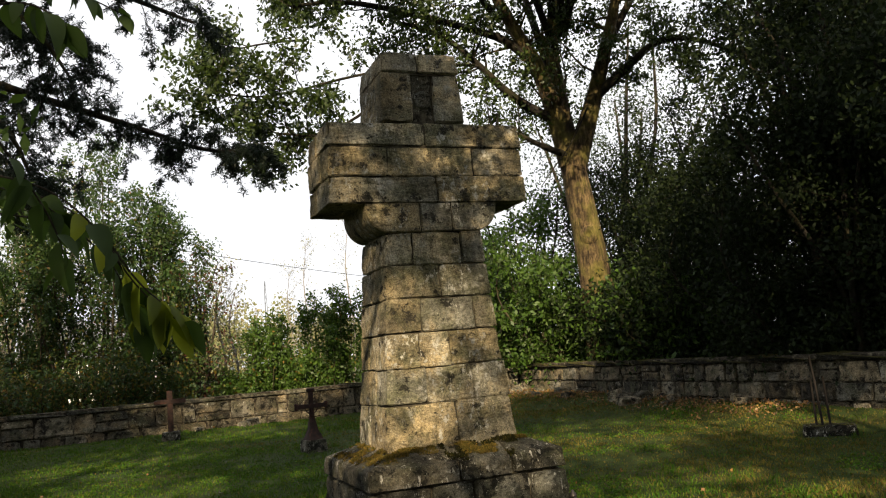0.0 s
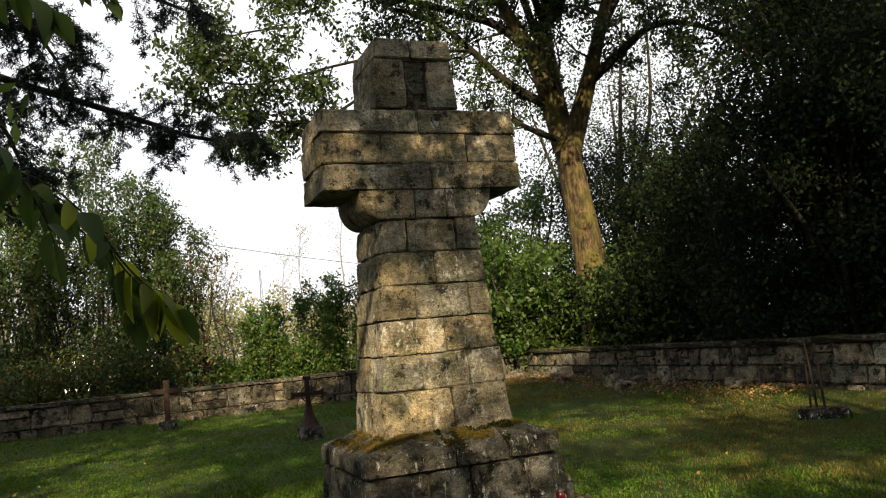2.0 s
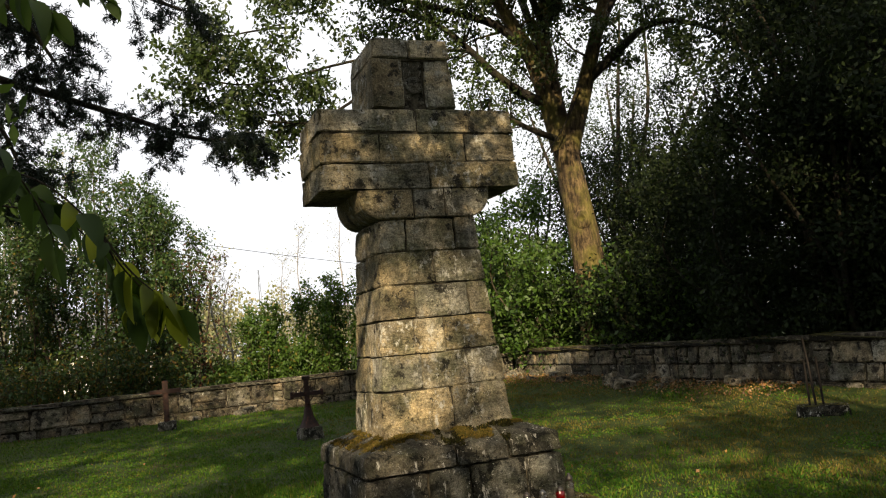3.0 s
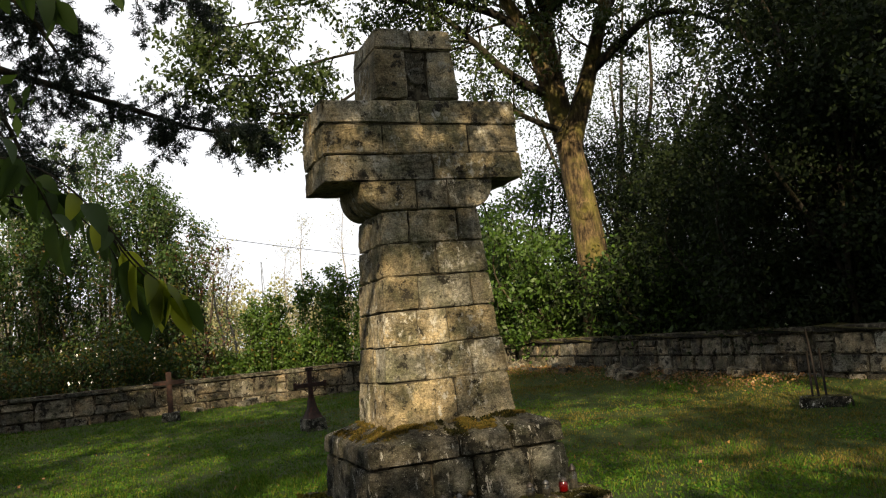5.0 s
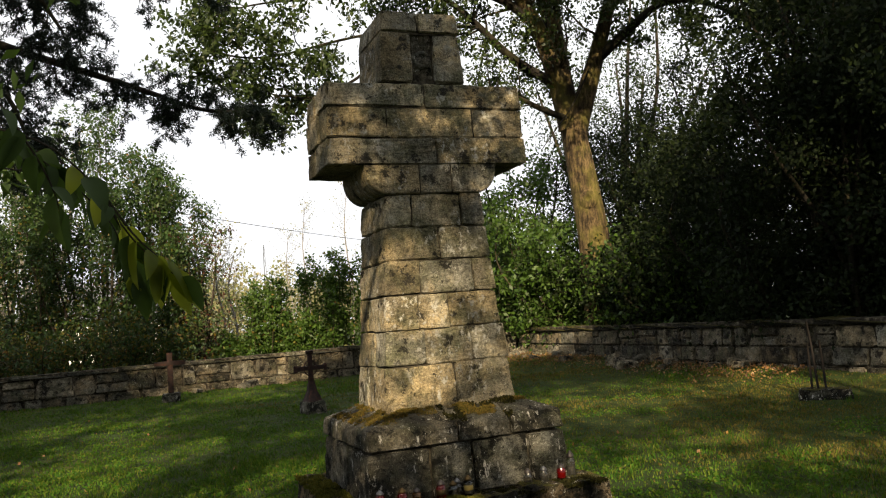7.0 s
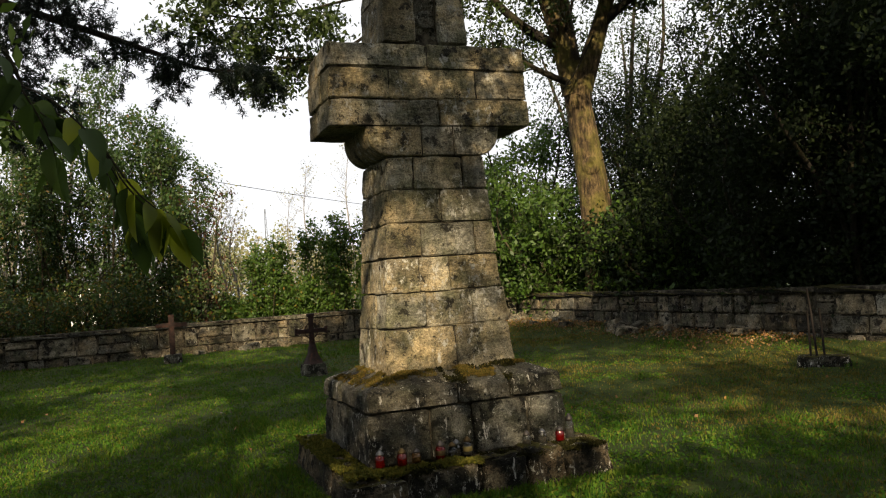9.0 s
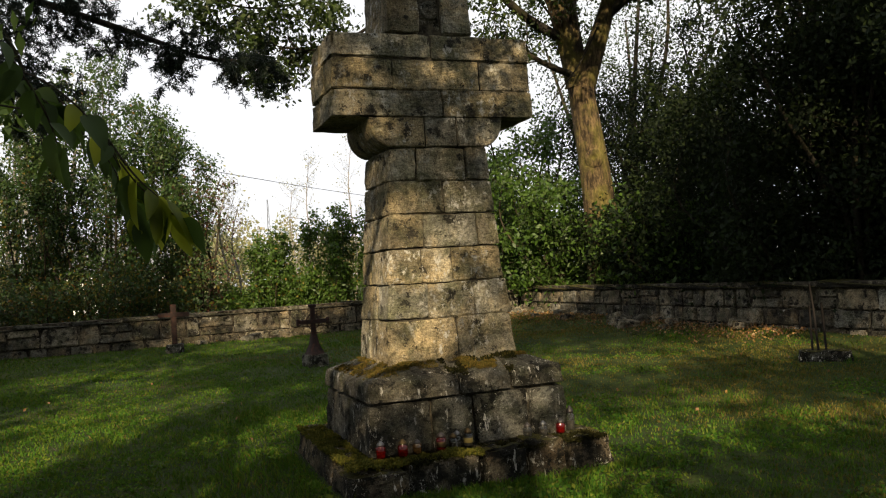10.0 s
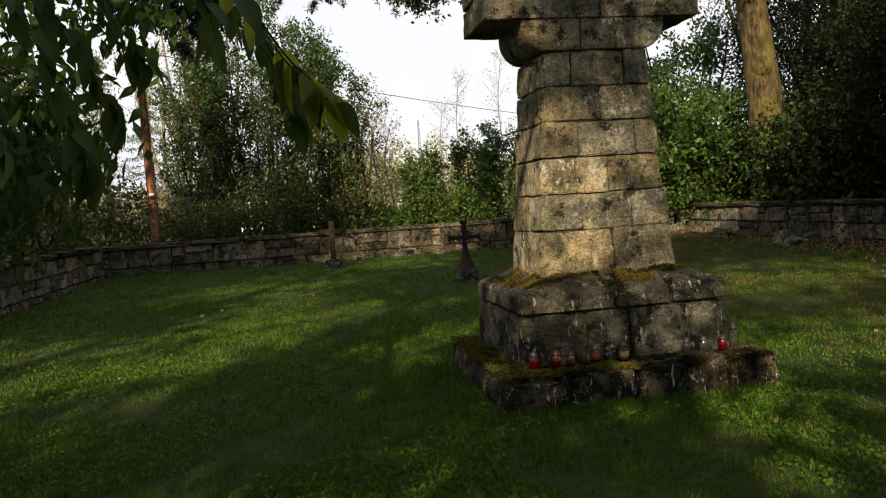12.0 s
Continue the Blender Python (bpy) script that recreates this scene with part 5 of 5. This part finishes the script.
def grave_candle(x, y, h, r, glass, lid, label, band=None):
    h, r, x = h * 0.82, r * 0.84, x - 0.05
    thing = tagged(empty("grave_candle", (x, y, 0.255), random.uniform(0, 90)), label, "grave candle", "candles on the step")
    bm = bmesh.new()
    lathe(bm, [(r * 0.8, 0), (r, h * 0.06), (r * 0.96, h * 0.35), (r, h * 0.58), (r * 0.72, h * 0.70), (r * 0.72, h * 0.74)], 16)
    jar = part("jar", bm, glass, thing)
    bm = bmesh.new()
    lathe(bm, [(r * 0.80, h * 0.73), (r * 0.82, h * 0.80), (r * 0.6, h * 0.9), (r * 0.34, h * 0.95), (r * 0.3, h * 1.0), (r * 0.05, h * 1.02)], 16)
    part("lid", bm, lid, thing)
    bm = bmesh.new()
    lathe(bm, [(r * 0.55, h * 0.03), (r * 0.55, h * 0.4), (r * 0.1, h * 0.41)], 10)
    part("wax", bm, WAX, thing)
    if band:
        bm = bmesh.new()
        lathe(bm, [(r * 0.99, h * 0.2), (r * 1.01, h * 0.21), (r * 1.02, h * 0.48), (r * 0.99, h * 0.49)], 16)
        part("paper_band", bm, band, jar)


red, clear = "red glass grave candle lantern on mossy stone step", "clear glass grave candle lantern on mossy stone step"
for spec in [
    (1.71, 5.88, 0.155, 0.044, RED_GLASS, LID_SILVER, red), (1.87, 5.84, 0.155, 0.046, RED_GLASS, LID_GOLD, red),
    (1.99, 5.86, 0.13, 0.042, AMBER_GLASS, LID_DARK, "brownish glass grave candle with dark lid on step"),
    (2.19, 5.87, 0.165, 0.046, RED_GLASS, LID_DARK, "orange-red grave candle with gilt band on step", LID_GOLD),
    (2.285, 5.86, 0.14, 0.042, CLEAR_GLASS, LID_GOLD, clear), (2.335, 5.90, 0.15, 0.04, CLEAR_GLASS, LID_SILVER, clear),
    (2.42, 5.88, 0.165, 0.044, CLEAR_GLASS, LID_GOLD, "glass grave candle with yellow paper band on step", LABEL_YELLOW),
    (2.93, 5.87, 0.14, 0.042, CLEAR_GLASS, LID_DARK, "dark sooty glass grave candle on step"), (3.07, 5.87, 0.14, 0.042, CLEAR_GLASS, LID_SILVER, clear),
    (3.23, 5.87, 0.135, 0.044, RED_GLASS, LID_DARK, red), (3.34, 5.90, 0.24, 0.045, CLEAR_GLASS, LID_DARK, "tall clear glass grave candle with dark lid on step"),
]:
    grave_candle(*spec)


# ---- red silk flowers on a neighbouring grave ----
def build_flowers():
    foot = Vector((2.56, 2.35, 0.0))
    plant = tagged(empty("red_flower", foot), "bright red silk flowers on thin green stems", "flower")
    for n, (x, y, z, size) in enumerate(((0.0, 0.0, 0.545, 0.085), (-0.228, -0.017, 0.515, 0.07))):
        bm = bmesh.new()
        tube(bm, smooth_line([Vector((0.02 * n, 0.01, -0.02)), Vector((x * 0.5, y * 0.5 + 0.02, z * 0.55)), Vector((x, y, z - 0.03))]), [0.005] * 13, 5)
        stem = part("stem", bm, BUSH_STEM, plant)
        for k in range(3):
            leaf = part("leaf", cherry_leaf_mesh(40 + 3 * n + k, BUSH_STEM), None, stem)
            leaf.matrix_basis = pose(x * 0.5, y * 0.5 + 0.02, z * (0.3 + 0.15 * k), -15, 0, 120 * k + 40 * n) @ Matrix.Scale(0.11, 4)
        for ring, (count, lift, length) in enumerate(((6, 25, 1.0), (5, 48, 0.85), (4, 70, 0.65))):
            for k in range(count):
                petal = part("petal", PETALS[(k + ring) % 3], None, plant)
                petal.matrix_basis = pose(x, y, z - 0.03, lift, 0, 360 * (k + 0.5 * ring) / count + 9 * k) @ Matrix.Scale(size * length, 4)


def petal_mesh(seed):
    """A broad cupped petal with a wavy rim."""
    r = random.Random(seed)
    verts, faces, n, m = [], [], 6, 6
    wave = r.uniform(2.0, 4.0)
    for i in range(n + 1):
        f = i / n
        half = 0.12 + 0.42 * math.sin(math.pi * min(1.0, 0.15 + 0.62 * f)) * f ** 0.5
        for j in range(m + 1):
            u = 2 * j / m - 1
            verts.append((half * u, f * (1 - 0.12 * u * u), 0.28 * u * u * f + 0.18 * f * f + 0.04 * math.sin(wave * u * 2 + seed) * f))
    for i in range(n):
        for j in range(m):
            a = i * (m + 1) + j
            faces.append((a, a + 1, a + m + 2, a + m + 1))
    return mesh_of("petal", verts, faces, RED_PETAL, True)


BUSH_STEM = plain("green_plastic_stem", (0.03, 0.09, 0.02), 0.6)
RED_PETAL = plain("red_silk_petal", (0.55, 0.022, 0.012), 0.7, 0.2)
PETALS = [petal_mesh(k) for k in range(3)]
build_flowers()


# ---- rubble at the wall's foot ----
def build_rubble():
    r = random.Random(31)
    for i in range(34):
        y = r.uniform(12.5, 22.5)
        x = 11.25 - abs(r.gauss(0.1, 0.35))
        s = r.uniform(0.08, 0.30)
        ob = part("rubble_stone", r.choice(BOULDERS), None)
        ob.matrix_basis = pose(x, y, rise_at(x, y) + s * 0.18, r.uniform(-25, 25), r.uniform(-25, 25), r.uniform(0, 180)) @ Matrix.Diagonal((s * r.uniform(1, 1.7), s, s * 0.6, 1))
        tagged(ob, "loose pale broken stone at the wall foot", "stone", "rubble by the wall")
    for x, y, s in ((10.3, 15.6, 0.34), (10.55, 16.4, 0.30), (2.9, 22.6, 0.36), (3.9, 22.7, 0.3), (1.6, 22.65, 0.22)):
        ob = part("rubble_stone", r.choice(BOULDERS), None)
        ob.matrix_basis = pose(x, y, rise_at(x, y) + s * 0.15, r.uniform(-15, 15), r.uniform(-15, 15), r.uniform(0, 180)) @ Matrix.Diagonal((s * 1.5, s, s * 0.6, 1))
        tagged(ob, "flat pale field stone lying in the grass", "stone", "rubble by the wall")


build_rubble()


# ---- grass and fallen leaves ----
def blade_sheet(name, base, height, width, material, lean=0.45):
    n = len(base)
    a = rng.uniform(0, 2 * np.pi, n)
    side = np.stack([np.cos(a), np.sin(a), np.zeros(n)], 1) * width[:, None] / 2
    b = rng.uniform(0, 2 * np.pi, n)
    bend = np.stack([np.cos(b), np.sin(b), np.zeros(n)], 1) * (height * lean * rng.random(n))[:, None]
    mid = base + bend * 0.35 + np.stack([np.zeros(n), np.zeros(n), height * 0.6], 1)
    tip = base + bend + np.stack([np.zeros(n), np.zeros(n), height], 1)
    verts = np.stack([base - side, base + side, mid + side * 0.7, tip, mid - side * 0.7], 1).reshape(-1, 3)
    data = bpy.data.meshes.new(name)
    data.vertices.add(5 * n)
    data.vertices.foreach_set("co", verts.ravel())
    data.loops.add(5 * n)
    data.loops.foreach_set("vertex_index", np.arange(5 * n, dtype=np.int32))
    data.polygons.add(n)
    data.polygons.foreach_set("loop_start", np.arange(0, 5 * n, 5, dtype=np.int32))
    data.update(calc_edges=True)
    data.materials.append(material)
    return data


def lawn_places(n, near, far):
    """Places on the lawn, thinning out with distance, off the monument's step."""
    d = near + (far - near) * rng.random(n) ** 1.25
    a = np.radians(rng.uniform(-27, 62, n))
    x, y = d * np.sin(a), d * np.cos(a)
    ok = (x > -5.15) & (x < 11.25) & (y < 22.95) & ~((abs(x - CX) < 1.13) & (abs(y - CY) < 1.08))
    return x[ok], y[ok]


def build_grass():
    x, y = lawn_places(360000, 2.6, 25.0)
    # the lawn goes on round the path, more thinly
    ex, ey = rng.uniform(-5.1, 11.2, 60000), rng.uniform(-3.8, 6.5, 60000)
    way = np.degrees(np.arctan2(ex, ey))
    beside = (way < -27) | (way > 62) | (np.hypot(ex, ey) < 2.6)
    x, y = np.concatenate([x, ex[beside]]), np.concatenate([y, ey[beside]])
    patch = np.array([noise.noise(Vector((px * 0.45, py * 0.45, 9))) + 0.6 * noise.noise(Vector((px * 1.9, py * 1.9, 3))) for px, py in zip(x, y)])
    patch += np.array([0.8 * noise.noise(Vector((px * 6.5, py * 6.5, 2))) for px, py in zip(x, y)])
    keep = rng.random(len(x)) < np.clip(0.7 + patch * 0.9, 0.12, 1)
    x, y, patch = x[keep], y[keep], patch[keep]
    z = np.array([rise_at(px, py) for px, py in zip(x, y)]) - 0.006
    d = np.hypot(x, y)
    h = rng.uniform(0.013, 0.042, len(x)) * (1 + 0.9 * np.clip(patch, 0, 1)) * (1 + d * 0.012)
    w = rng.uniform(0.005, 0.011, len(x)) * (1 + d * 0.07)
    dry = np.array([noise.noise(Vector((px * 0.33 + 7, py * 0.33, 15))) + 0.5 * noise.noise(Vector((px * 1.3, py * 1.3, 8))) for px, py in zip(x, y)])
    dry = rng.random(len(x)) < np.clip((dry + 0.13 * (x - 2.8) - 0.02) * 1.6, 0.06, 0.92)
    spots = np.stack([x, y, z], 1)
    ob = part("grass", blade_sheet("grass", spots[~dry], h[~dry], w[~dry], GRASS, 0.9), None)
    tagged(ob, "short uneven green lawn grass with worn patches", "grass", kind="stuff")
    ob = part("dry_grass", blade_sheet("dry_grass", spots[dry], h[dry] * 0.8, w[dry], GRASS_DRY, 1.1), None)
    tagged(ob, "dry yellowish grass blades in worn patches", "grass", kind="stuff")
    # tufts
    pts, hs = [], []
    for k in range(110):
        tx, ty = lawn_places(1, 3.0, 20)
        if len(tx):
            m = int(rng.integers(14, 40))
            q = np.stack([tx + rng.normal(0, 0.06, m), ty + rng.normal(0, 0.06, m)], 1)
            pts.append(np.column_stack([q, [rise_at(*p) for p in q]]))
            hs.append(rng.uniform(0.05, 0.13, m))
    for tx, ty in zip(rng.uniform(CX - 1.25, CX + 1.25, 90), np.where(rng.random(90) < 0.75, CY - 1.08 - rng.random(90) * 0.1, CY + 1.1)):
        m = int(rng.integers(8, 20))
        q = np.stack([tx + rng.normal(0, 0.05, m), ty - np.abs(rng.normal(0, 0.04, m))], 1)
        pts.append(np.column_stack([q, [rise_at(*p) for p in q]]))
        hs.append(rng.uniform(0.03, 0.085, m))
    pts, hs = np.concatenate(pts), np.concatenate(hs)
    ob = part("grass_tufts", blade_sheet("grass_tufts", pts, hs, np.full(len(hs), 0.008), GRASS, 0.8), None)
    tagged(ob, "longer tufts of grass in the lawn", "grass", kind="stuff")
    # low broad-leaved weeds
    x, y = lawn_places(110000, 2.4, 17.0)
    keep = np.array([noise.noise(Vector((px * 0.8, py * 0.8, 21))) for px, py in zip(x, y)]) > -0.08 + np.clip(0.06 * (x - 3.0), 0, 0.5)
    x, y = x[keep], y[keep]
    z = np.array([rise_at(px, py) for px, py in zip(x, y)]) + rng.uniform(0.008, 0.04, len(x))
    ob = part("lawn_weeds", leaf_sheet("lawn_weeds", np.stack([x, y, z], 1), 0.038, GRASS, 0.25, 0.6), None)
    tagged(ob, "low broad-leaved clover and weeds", "weeds", kind="stuff")
    # fallen leaves, thicker along the wall corner
    x, y = lawn_places(140, 7.5, 24)
    cx, cy = 11.2 - np.abs(rng.normal(0, 0.7, 2600)), rng.uniform(11, 22.9, 2600)
    x, y = np.concatenate([x, cx]), np.concatenate([y, cy])
    z = np.array([rise_at(px, py) for px, py in zip(x, y)]) + rng.uniform(0.03, 0.06, len(x))
    ob = part("fallen_leaves", leaf_sheet("fallen_leaves", np.stack([x, y, z], 1), 0.055, LITTER, -0.02, 0.7), None)
    tagged(ob, "brown and yellow fallen leaves", "leaves", kind="stuff")


build_grass()
